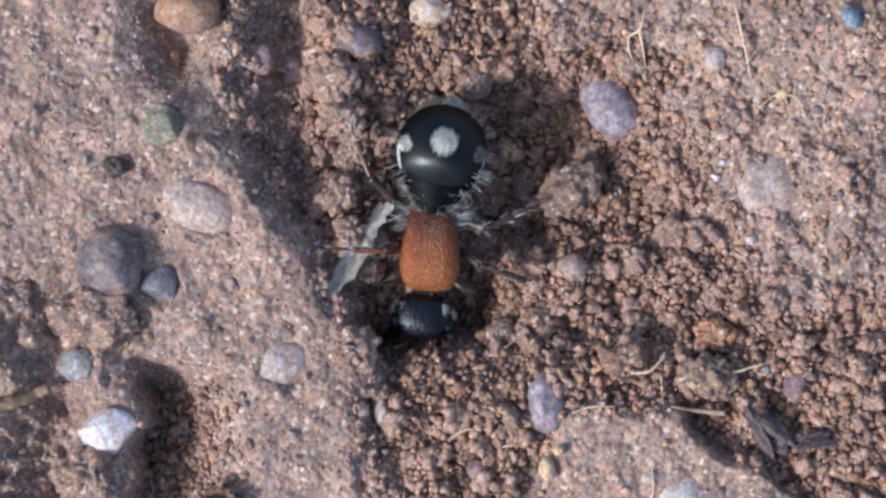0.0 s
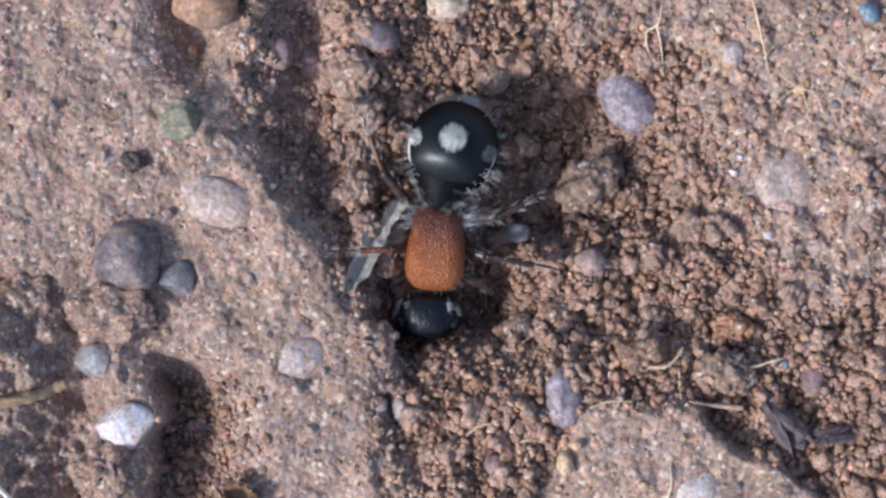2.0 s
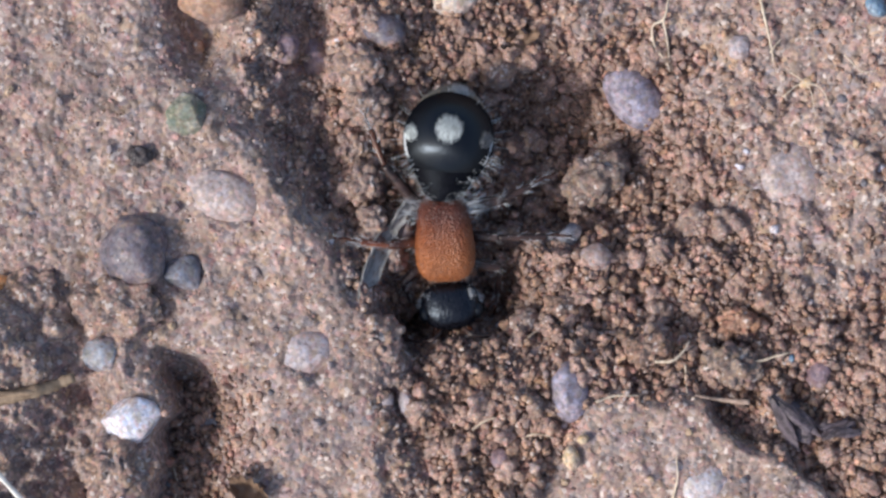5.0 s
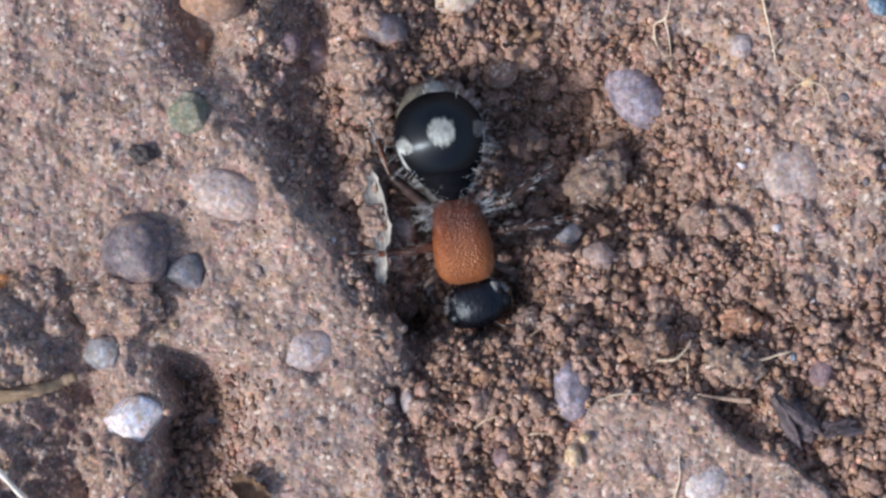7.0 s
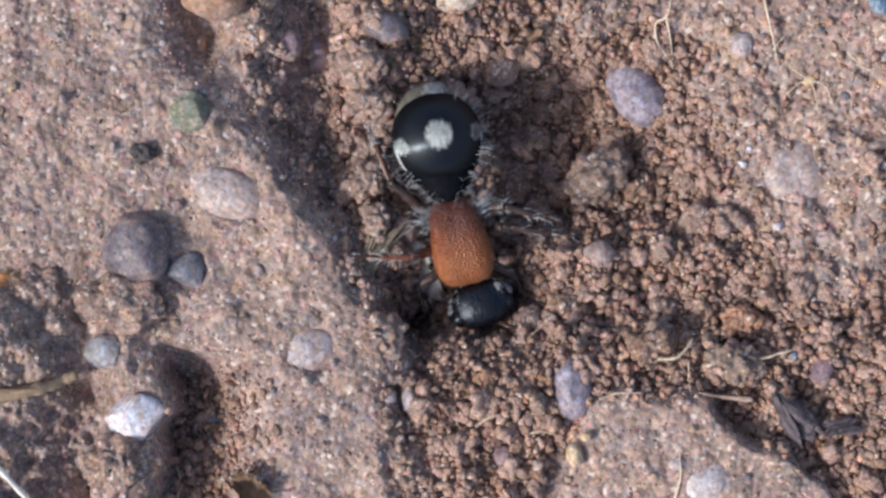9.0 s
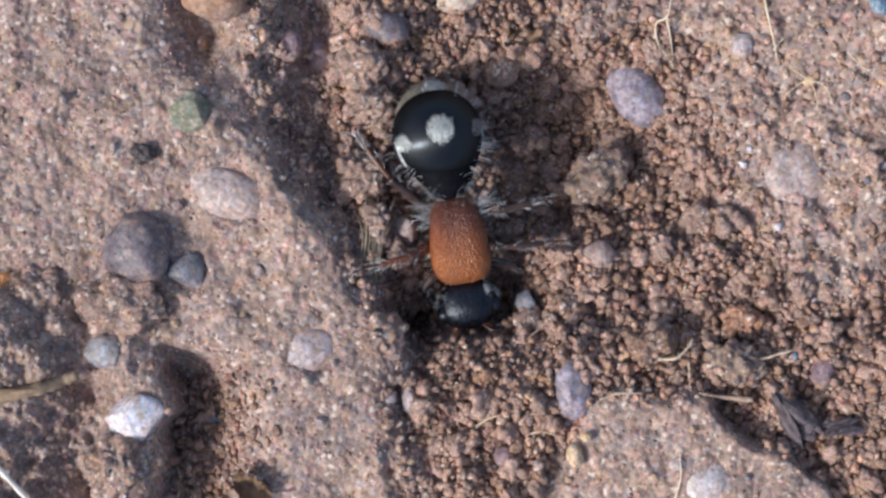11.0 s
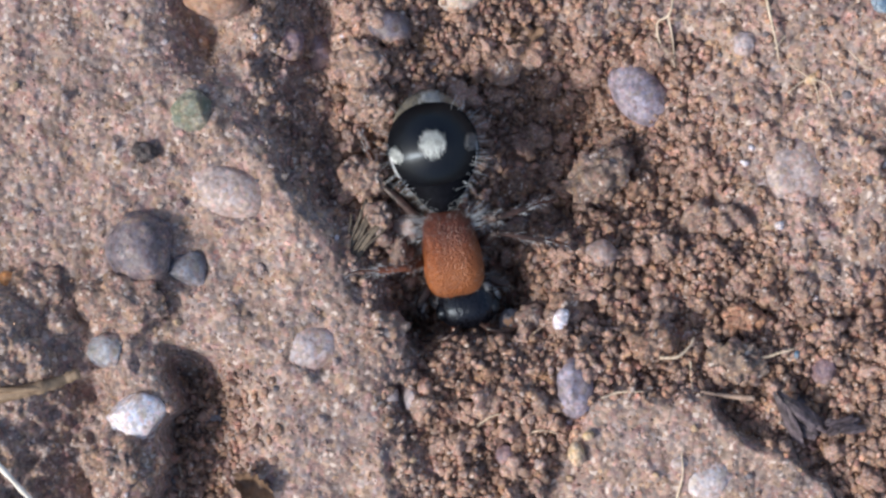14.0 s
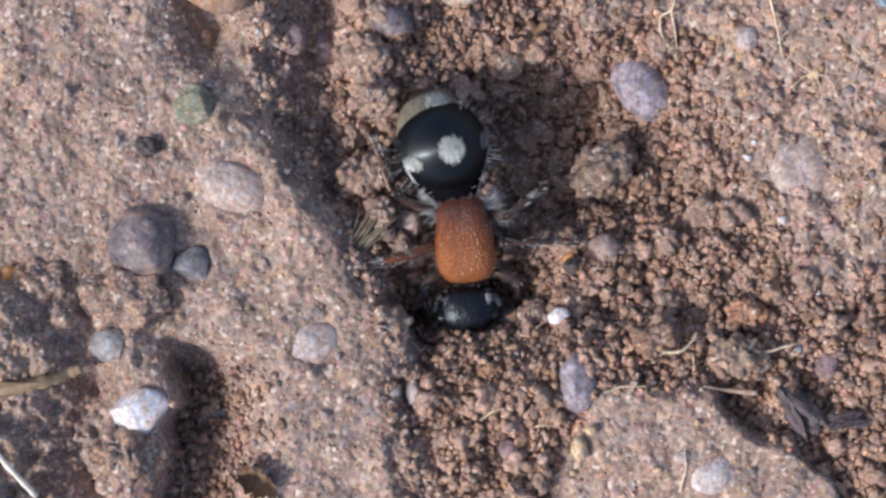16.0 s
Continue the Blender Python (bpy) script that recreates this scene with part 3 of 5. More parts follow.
lump("clod", CLOD, 9.25, 1.14, 0.72, 0.60, 0.52, 40, 0.3, 26, "dull brown clod among crumbs", "clod", rough=0.3)
lump("clod", CLOD, 3.01, -2.54, 0.52, 0.56, 0.48, 0, 0.2, 27, "small brown clod at the pit rim", "clod", rough=0.3)
lump("clod", CRUMB, 4.39, -2.01, 0.80, 0.64, 0.52, 0, 0.1, 28, "crumbly brown clod beside the pit", "clod", rough=0.5, size=2.2)
lump("clod", CRUMB, 7.15, 2.35, 0.66, 0.52, 0.46, 30, 0.2, 29, "crumbly brown clod of earth", "clod", rough=0.5, size=2.2)
lump("clod", CRUMB, 7.31, -3.38, 0.85, 0.62, 0.50, 20, 0.05, 30, "crumbly brown clod among crumbs", "clod", rough=0.5, size=2.2)
lump("clod", BROWN_SHADED_CLOD, 10.32, -3.98, 1.20, 0.80, 0.60, -10, 0.1, 31, "greyish crumbly clod among crumbs", "clod", rough=0.5, level=5, size=2.2)
lump("grain", YELLOW, 4.62, -7.20, 0.30, 0.44, 0.28, 10, -0.2, 32, "small yellow grain on the slab edge", "grain")
lump("grain", YELLOW, 5.02, -6.55, 0.22, 0.18, 0.18, 0, -0.2, 33, "tiny yellow grain beside another", "grain")
lump("grain", MAUVE, 2.19, -7.32, 0.38, 0.40, 0.30, 0, 0.2, 34, "small mauve grain among crumbs", "grain")
lump("grain", QUARTZ, 1.08, -7.25, 0.26, 0.18, 0.16, 0, 0.2, 35, "small white grain among crumbs", "grain", facets=4)
lump("stone", DULL_QUARTZ, 9.24, -8.11, 0.88, 0.76, 0.40, 0, 0.8, 36, "pale stone embedded in the slab", "stone", rough=0.2)
lump("pebble", PALE, -1.12, -5.43, 0.34, 0.58, 0.32, 18, 0.3, 37, "small pale oval pebble on the flank", "pebble")
lump("grain", PALE, -1.92, -5.25, 0.28, 0.34, 0.22, 0, 0.45, 38, "small white grain on the flank", "grain")
lump("grain", YELLOW, 13.05, 6.02, 0.30, 0.20, 0.18, 35, 0.3, 80, "small golden chip on the crust", "grain", facets=3)
lump("grain", QUARTZ, 10.71, 3.07, 0.18, 0.16, 0.16, 0, 0.3, 81, "tiny glinting white grain", "grain", facets=4)
lump("grain", QUARTZ, 10.95, 3.59, 0.14, 0.14, 0.14, 0, 0.3, 82, "tiny white grain on crumbs", "grain", facets=4)
lump("clod", CLOD, -1.72, -0.14, 0.48, 0.70, 0.60, 10, -0.2, 84, "pale brown clod in the shaded pit", "clod", rough=0.4)
lump("clod", CLOD, -2.35, 1.14, 0.56, 0.60, 0.52, 0, -0.2, 85, "small brown clod in the pit", "clod", rough=0.4)
lump("pebble", PINK_GREY, -1.42, 0.72, 0.50, 0.56, 0.44, 20, -0.1, 86, "pinkish pebble in the shaded pit", "pebble", facets=2)
lump("grain", ORANGE, -15.49, -1.04, 0.30, 0.28, 0.24, 0, 0.2, 39, "bright orange grain on the bank", "grain")
lump("pebble", BLUE_GREY, -8.37, -6.12, 0.48, 0.60, 0.32, 0, 0.4, 40, "small blue-grey pebble in the hollow", "pebble")
lump("bead_stone", BLUE, 12.33, -3.70, 0.10, 0.14, 0.12, 0, -3.4, 41, "tiny glossy blue-white bead", "stone")
lump("pebble", MAUVE, 13.41, -4.28, 0.44, 0.56, 0.40, 0, 0.3, 42, "mauve-grey pebble among crumbs", "pebble")
lump("clod", CLOD, -11.55, -7.65, 1.15, 1.25, 0.80, 20, 0.5, 43, "pale crumbly lump of packed earth", "clod", rough=0.45, level=5, size=2)
lump("clod", CLOD, -11.45, -1.94, 1.60, 1.05, 0.75, 0, 0.35, 44, "packed lump of earth under a pebble", "clod", rough=0.35, level=5, size=2)
lump("clod", CLOD, -14.50, -1.60, 1.15, 1.0, 0.65, 0, 0.4, 45, "rounded lump of packed earth", "clod", rough=0.35, level=5)
lump("clod", CLOD, -2.32, -3.10, 1.04, 1.04, 0.60, 30, 0.6, 46, "lump at the broken edge of the bank", "clod", rough=0.45, level=5, size=2)
lump("grain", PALE, 8.24, -7.50, 0.32, 0.24, 0.16, 0, 0.4, 47, "small pale grain on the slab", "grain")
lump("clod", RED_CLOD, -8.69, 7.39, 0.22, 0.28, 0.18, 0, 0.3, 48, "tiny red grain on the bank", "grain")
lump("clod", CLOD, -2.61, 5.28, 0.96, 0.80, 0.60, 0, 0.2, 49, "crumbly brown clod beside the insect", "clod", rough=0.5, size=2.2)
lump("clod", CRUMB, 3.73, 5.32, 0.72, 0.64, 0.52, 0, 0.2, 50, "brown clod in loose crumbs", "clod", rough=0.4)
lump("clod", CRUMB, 2.53, 2.32, 0.68, 0.56, 0.48, 0, 0.2, 51, "shaded brown clod near the abdomen", "clod", rough=0.4)
lump("clod", CLOD, -2.70, 2.45, 0.85, 0.66, 0.6, 20, 0.0, 52, "crumbly pale brown clod by the hind leg", "clod", rough=0.5)

# ---- straws, rootlets, bark ----


def tube_data(points, radii, sides=8):
    """Verts and quads of a tapered tube through the points, its ends closed to a point."""
    P = [Vector(p) for p in points]
    v, f = [], []
    up = Vector((0.13, 0.21, 0.97))
    for i, p in enumerate(P):
        d = (P[min(i + 1, len(P) - 1)] - P[max(i - 1, 0)]).normalized()
        a = d.cross(up)
        a = (a if a.length > 1e-4 else d.cross(Vector((1, 0, 0)))).normalized()
        b = d.cross(a)
        for k in range(sides):
            w = 2 * math.pi * k / sides
            v.append(p + (a * math.cos(w) + b * math.sin(w)) * radii[i])
        if i:
            o = (i - 1) * sides
            f += [(o + k, o + (k + 1) % sides, o + sides + (k + 1) % sides, o + sides + k) for k in range(sides)]
    n = len(v)
    v += [P[0], P[-1]]
    f += [(n, (k + 1) % sides, k, k) for k in range(sides)]
    o = n - sides
    f += [(n + 1, o + k, o + (k + 1) % sides, o + (k + 1) % sides) for k in range(sides)]
    return [p[:] for p in v], f


def tris(faces):
    out = []
    for q in faces:
        out.append((q[0], q[1], q[2]))
        if len(q) == 4 and q[3] != q[2]:
            out.append((q[0], q[2], q[3]))
    return out


def curve_points(points, n):
    """A smooth way through the points (Catmull-Rom)."""
    P = [Vector(p) for p in points]
    P = [P[0] * 2 - P[1]] + P + [P[-1] * 2 - P[-2]]
    out = []
    for i in range(1, len(P) - 2):
        for k in range(n):
            t = k / n
            a, b, c, d = P[i - 1], P[i], P[i + 1], P[i + 2]
            out.append(0.5 * ((2 * b) + (c - a) * t + (2 * a - 5 * b + 4 * c - d) * t * t + (3 * b - a - 3 * c + d) * t ** 3))
    return out + [P[-2]]


def strand(name, mat, pts, r, label, category, lift=0.12, taper=0.5, flat=None, ease=3):
    """A rootlet or stem that follows the ground through plan points (x, y)."""
    P = curve_points([(x, y, 0) for x, y in pts], 8)
    wob = random.Random(len(pts) + int(abs(pts[0][0]) * 100))
    Q = [Vector((p.x + wob.uniform(-0.02, 0.02), p.y + wob.uniform(-0.02, 0.02), ground_z(p.x, p.y) + lift + r)) for p in P]
    for _ in range(ease):
        Q = [Q[0]] + [(Q[i - 1] + Q[i] * 2 + Q[i + 1]) / 4 for i in range(1, len(Q) - 1)] + [Q[-1]]
    mid = sum(Q, Vector()) / len(Q)
    n = len(Q)
    R = [r * (1 - (1 - taper) * i / (n - 1)) * wob.uniform(0.85, 1.15) for i in range(n)]
    v, f = tube_data([q - mid for q in Q], R, 7)
    if flat:
        v = [(a, b, c * flat) for a, b, c in v]
    ob = mesh_ob(name, v, tris(f), mat)
    ob.location = mid * MM
    return tagged(ob, label, category)


strand("dry_grass_blade", STRAW, ((-16.09, -5.22), (-14.63, -4.94), (-13.69, -4.71), (-12.88, -4.37)), 0.260, "flat dry straw-brown grass blade", "grass", lift=0.3, flat=0.4, taper=0.75)
strand("dry_grass_blade", STRAW, ((-16.00, -4.86), (-14.84, -4.90), (-13.98, -4.83)), 0.140, "thin dry brown grass blade", "grass", lift=0.2, flat=0.5)
strand("bleached_stem", STEM, ((-15.86, -6.43), (-15.16, -7.47), (-14.14, -8.71)), 0.110, "shiny bleached white plant stem", "plant stem", lift=2.2, taper=0.9, ease=80)
strand("rootlet", ROOT, ((8.18, 9.09), (7.96, 8.30), (7.59, 8.09), (7.71, 7.40), (8.11, 6.90), (8.28, 6.54)), 0.052, "looped pale hair root", "root", lift=0.5)
strand("rootlet", ROOT, ((7.96, 8.30), (8.10, 7.68), (8.26, 6.80)), 0.044, "fine pale hair root", "root", lift=0.5)
strand("rootlet", ROOT, ((11.26, 9.17), (11.47, 8.16), (11.70, 7.38), (11.82, 6.72)), 0.060, "pale branching hair root", "root", lift=0.35)
strand("rootlet", ROOT, ((11.69, 7.10), (12.08, 7.56)), 0.040, "short pale side rootlet", "root", lift=0.2)
strand("rootlet", ROOT, ((7.57, -3.83), (8.15, -3.79), (8.50, -3.51), (8.79, -3.12)), 0.064, "pale bent rootlet on crumbs", "root", lift=0.75)
strand("rootlet", ROOT, ((10.86, -3.92), (11.55, -3.72), (12.32, -3.50)), 0.060, "pale straight rootlet on crumbs", "root", lift=0.75)
strand("rootlet", ROOT, ((5.47, -5.23), (6.17, -5.02), (7.08, -5.01)), 0.048, "fine rootlet on the slab", "root", lift=0.3)
strand("rootlet", ROOT, ((8.65, -3.96), (8.68, -4.93)), 0.040, "fine pale rootlet on crumbs", "root", lift=0.3)
strand("rootlet", ROOT, ((1.12, -6.28), (1.72, -5.88), (2.31, -5.86)), 0.044, "fine curled rootlet on crumbs", "root", lift=0.4)
strand("rootlet", ROOT, ((8.15, -8.71), (8.31, -7.88), (8.26, -7.09)), 0.048, "thin brownish rootlet on the slab", "root")
strand("rootlet", ROOT, ((-9.64, -9.13), (-9.48, -8.32), (-9.72, -7.64)), 0.048, "thin pale rootlet on earth", "root")
strand("rootlet", ROOT, ((3.15, -3.01), (3.87, -2.62), (4.57, -2.40)), 0.040, "fine rootlet at the pit rim", "root", lift=0.3)
strand("rootlet", ROOT, ((12.15, 5.52), (12.82, 6.02), (13.49, 5.81), (13.79, 5.11)), 0.032, "thread-like pale rootlet on crust", "root", lift=0.25)
strand("rootlet", ROOT, ((12.42, 6.42), (13.11, 5.82), (13.28, 4.81)), 0.028, "thread-like pale rootlet on crust", "root", lift=0.25)
strand("rootlet", ROOT, ((14.21, 6.97), (14.83, 6.38), (15.41, 6.42)), 0.028, "thread-like pale rootlet on crust", "root", lift=0.25)
strand("rootlet", ROOT, ((2.92, -6.58), (3.41, -6.40), (4.02, -6.54)), 0.036, "thread-like pale rootlet on crumbs", "root", lift=0.4)
strand("rootlet", ROOT, ((6.29, 2.18), (6.68, 2.89), (6.86, 3.18)), 0.036, "fine pale rootlet on crumbs", "root", lift=0.9)
strand("wood_sliver", SLIVER, ((10.87, -5.25), (9.92, -5.16), (8.91, -4.98)), 0.110, "pale dry sliver of wood", "wood", lift=0.7, flat=0.5, taper=0.25)
strand("wood_sliver", BARK, ((4.72, 2.00), (5.53, 1.72), (6.01, 1.26)), 0.080, "thin dark end of a twig", "twig", lift=0.4)


def strewn(name, mats, seed, count, radii, keep, sink, label, category, group, rough, facets, level):
    """Single loose pieces, each a thing of its own on one of a few shared meshes."""
    rs = np.random.RandomState(seed)
    shapes = []
    for k in range(3 * len(mats)):
        if rough > 0.5:
            v, f = clump(seed * 9 + k, (0.95, 0.95, 0.95), 16, (0.22, 0.55), 4)
        else:
            v, f = lumpy(level, seed * 9 + k, rough, 1.7, facets)
        ob = mesh_ob(name, v, f, mats[k % len(mats)])
        shapes.append(ob.data)
        bpy.data.objects.remove(ob)
    made = 0
    while made < count:
        x, y = rs.uniform(-16.2, 16.2), rs.uniform(-9.2, 9.2)
        r = radii[0] + (radii[1] - radii[0]) * rs.rand() ** 1.8
        if rs.rand() > float(keep(np.array([x]), np.array([y]))[0]):
            continue
        ob = new(name, shapes[made % len(shapes)])
        ob.location = (x * MM, y * MM, (ground_z(x, y) + r * (1 - 2 * sink)) * MM)
        ob.rotation_euler = rs.uniform(0, 6.28, 3)
        ob.scale = rs.uniform(0.75, 1.2, 3) * r
        tagged(ob, label, category, group)
        made += 1


strewn("soil_crumb", (CRUMB, CLOD), 31, 270, (0.24, 0.52), lambda x, y: loose(x, y) ** 2 * body_room(x, y) * step(-9.5, -6, x), 0.2, "rough brown crumb of loose soil", "soil crumb", "loose soil crumbs", 0.6, 4, 4)
strewn("sand_grain", (PINK_GREY, PALE, QUARTZ, MAUVE, YELLOW, WHITE, BLUE_GREY), 32, 140, (0.07, 0.2), lambda x, y: 1 - 0.8 * loose(x, y), 0.35, "small worn sand grain in packed earth", "sand grain", "sand grains in the packed earth", 0.25, 2, 3)


def flake(name, mat, x, y, length, width, turn, label, category, seed, curl=0.5, thick=0.07, lift=0.2, tilt=0, ragged=0.5):
    """A curled chip with ragged ends: a bent sheet with thickness."""
    rs = np.random.RandomState(seed)
    nu, nv = 26, 9
    u, w = np.meshgrid(np.linspace(-1, 1, nu), np.linspace(-1, 1, nv), indexing="ij")
    half = width / 2 * (1 - 0.55 * np.abs(u) ** 2.5) * (1 + 0.5 * np.array([noise.noise(Vector((a * 4, seed, 0))) + ragged * noise.noise(Vector((a * 11, seed, 2))) for a in u[:, 0]]))[:, None]
    x0 = u * length / 2 + 0.12 * length * w * rs.uniform(-1, 1) + 0.05 * length * np.abs(u) ** 4 * rs.uniform(-1, 1, (1, nv))
    y0 = w * half + 0.35 * width * np.array([noise.noise(Vector((a * 1.9, seed + 3, 1))) for a in u[:, 0]])[:, None]
    z0 = curl * width * 0.5 * (w ** 2) + 0.16 * width * np.array([[noise.noise(Vector((a * 2.2, b * 1.4, seed + 5))) for b in w[0]] for a in u[:, 0]]) + 0.06 * length * u ** 2 + 0.05 * width * np.array([[noise.noise(Vector((a * 4, b * 3, seed))) for b in w[0]] for a in u[:, 0]])
    top = np.stack([x0, y0, z0 + thick / 2], -1).reshape(-1, 3)
    bot = np.stack([x0, y0, z0 - thick / 2], -1).reshape(-1, 3)
    i = (np.arange(nu - 1)[:, None] * nv + np.arange(nv - 1)[None]).ravel()
    N = nu * nv
    f = [(a, a + nv, a + nv + 1, a + 1) for a in i] + [(N + a, N + a + 1, N + a + nv + 1, N + a + nv) for a in i]
    rim = [k * nv for k in range(nu)] + [(nu - 1) * nv + k for k in range(1, nv)] + [k * nv + nv - 1 for k in range(nu - 2, -1, -1)] + [k for k in range(nv - 2, 0, -1)]
    f += [(a, b, N + b, N + a) for a, b in zip(rim, rim[1:] + rim[:1])]
    ob = mesh_ob(name, np.concatenate([top, bot]), f, mat)
    ob.matrix_world = pose(x * MM, y * MM, (ground_z(x, y) + lift) * MM, tilt, 0, turn)
    return tagged(ob, label, category)


flake("seed_husk", BROWNHUSK, -6.77, -8.40, 1.48, 0.88, -20, "curled dry brown seed husk", "husk", 5, curl=1.3, lift=0.25)
flake("leaf_chip", BROWNHUSK, 2.88, 7.65, 1.24, 0.56, 8, "curled dry brown leaf chip", "leaf", 6, curl=1.2, lift=0.45)


def bark(x, y, turn, scale, seed, label):
    """A chip of bark: splintered layers lying across one another."""
    rs = random.Random(seed)
    root = tagged(new("bark_chip"), label, "bark")
    for k in range(9):
        v, f = lumpy(3, seed + k, 0.35, 2.4, 6)
        ob = mesh_ob("bark_layer", v * np.array([rs.uniform(0.5, 1.1), rs.uniform(0.16, 0.36), rs.uniform(0.07, 0.13)]) * scale, f, BARK, root, smooth=False)
        ob.matrix_world = metres(rs.uniform(-0.45, 0.45) * scale, rs.uniform(-0.32, 0.32) * scale, (k * 0.09 - 0.25) * scale, rs.uniform(-30, 30), rs.uniform(-16, 16), rs.uniform(-24, 24))
    root.matrix_world = metres(x, y, ground_z(x, y) + 0.6, 0, 0, turn)
    return root


def metres(x, y, z, rx=0, ry=0, rz=0):
    return pose(x * MM, y * MM, z * MM, rx, ry, rz)


bark(12.45, -5.95, -38, 1.1, 70, "dark flaking chip of bark in layers")
bark(14.1, -6.2, 12, 0.6, 90, "small dark chip of bark")


def fibres(name, mat, x, y, length, turn, label, category, seed, count=11):
    """A torn bundle of plant fibres, bound at one end and splayed at the other."""
    rs = random.Random(seed)
    root = tagged(new(name), label, category)
    for k in range(count):
        w = (k / (count - 1) - 0.5)
        a = rs.uniform(0.7, 1.0) * length
        pts = [(-length / 2, w * 0.16 * length, rs.uniform(-0.04, 0.04)), (0, w * 0.20 * length + rs.uniform(-0.04, 0.04), rs.uniform(0.0, 0.1)), (a - length / 2, w * 0.34 * length + rs.uniform(-0.08, 0.08), rs.uniform(-0.1, 0.12))]
        P = curve_points(pts, 5)
        v, f = tube_data(P, [rs.uniform(0.045, 0.08) * (1 - 0.05 * i) for i in range(len(P))], 6)
        mesh_ob("fibre", v, tris(f), mat, root)
    root.matrix_world = pose(x * MM, y * MM, (ground_z(x, y) + 0.3) * MM, 0, 0, turn)
    return root


# ---- the insect ----


def hairs(rows, r, seed=0, droop=0.0):
    """Tapered three-sided hairs: rows of base, direction, length."""
    rs = random.Random(seed)
    v, f = [], []
    for p, d, ln in rows:
        p, d = Vector(p), Vector(d).normalized()
        a = d.cross(Vector((0.3, 0.2, 0.93))).normalized()
        b = d.cross(a)
        n = len(v)
        bend = (a * rs.uniform(-1, 1) + b * rs.uniform(-1, 1)) * 0.16 * ln + Vector((0, 0, -droop * ln))
        for s, w in ((0, 1.0), (0.5, 0.75)):
            c = p + d * ln * s + bend * s * s
            v += [(c + (a * math.cos(q) + b * math.sin(q)) * r * w)[:] for q in (0, 2.094, 4.189)]
        v.append((p + d * ln + bend)[:])
        for k in range(3):
            j = (k + 1) % 3
            f += [(n + k, n + j, n + 3 + j), (n + k, n + 3 + j, n + 3 + k), (n + 3 + k, n + 3 + j, n + 6)]
    return v, f


def superball(p, scale, level=5):
    v, f = BALLS[level]
    v = v / (np.abs(v) ** p).sum(1)[:, None] ** (1 / p)
    return v * np.array(scale), f


def spun(profile, sides=64, squash=0.94):
    v, f = [], []
    for y, r in profile:
        for k in range(sides):
            w = 2 * math.pi * k / sides
            v.append((r * math.cos(w), y, r * squash * math.sin(w)))
    for i in range(len(profile) - 1):
        for k in range(sides):
            j = (k + 1) % sides
            f.append((i * sides + k, (i + 1) * sides + k, (i + 1) * sides + j, i * sides + j))
    return v, f


ABDOMEN = Vector((1.68, 1.74, 1.60))
TILT = 28


def on_abdomen(side, back, out=0.0):
    """A point of the round second segment, given in degrees sideways and backwards from its top, and its outward direction."""
    a, b = radians(side), radians(back)
    d = Vector((math.sin(a), math.cos(a) * math.sin(b), math.cos(a) * math.cos(b)))
    n = Vector((d.x / ABDOMEN.x, d.y / ABDOMEN.y, d.z / ABDOMEN.z)).normalized()
    return Vector((d.x * ABDOMEN.x, d.y * ABDOMEN.y, d.z * ABDOMEN.z)) + n * out, n


def patch(name, parent, side, back, r, seed, count, mat):
    """A felted patch of short pale hairs lying backwards on the shell."""
    rs = random.Random(seed)
    rows = []
    while len(rows) < count:
        a, b = rs.uniform(-1.15, 1.15), rs.uniform(-1.15, 1.15)
        if a * a + b * b > rs.choice((rs.uniform(0.15, 1.25), rs.uniform(0.6, 1.0))):
            continue
        p, n = on_abdomen(side + a * r, back + b * r, 0.0)
        rows.append((p, n * 0.05 + Vector((rs.uniform(-0.3, 0.3), 0.9, -0.012 * back)).normalized(), rs.uniform(0.14, 0.28)))
    v, f = hairs(rows, 0.011, seed)
    return mesh_ob(name, v, f, mat, parent, "patch of short silver-white hair")


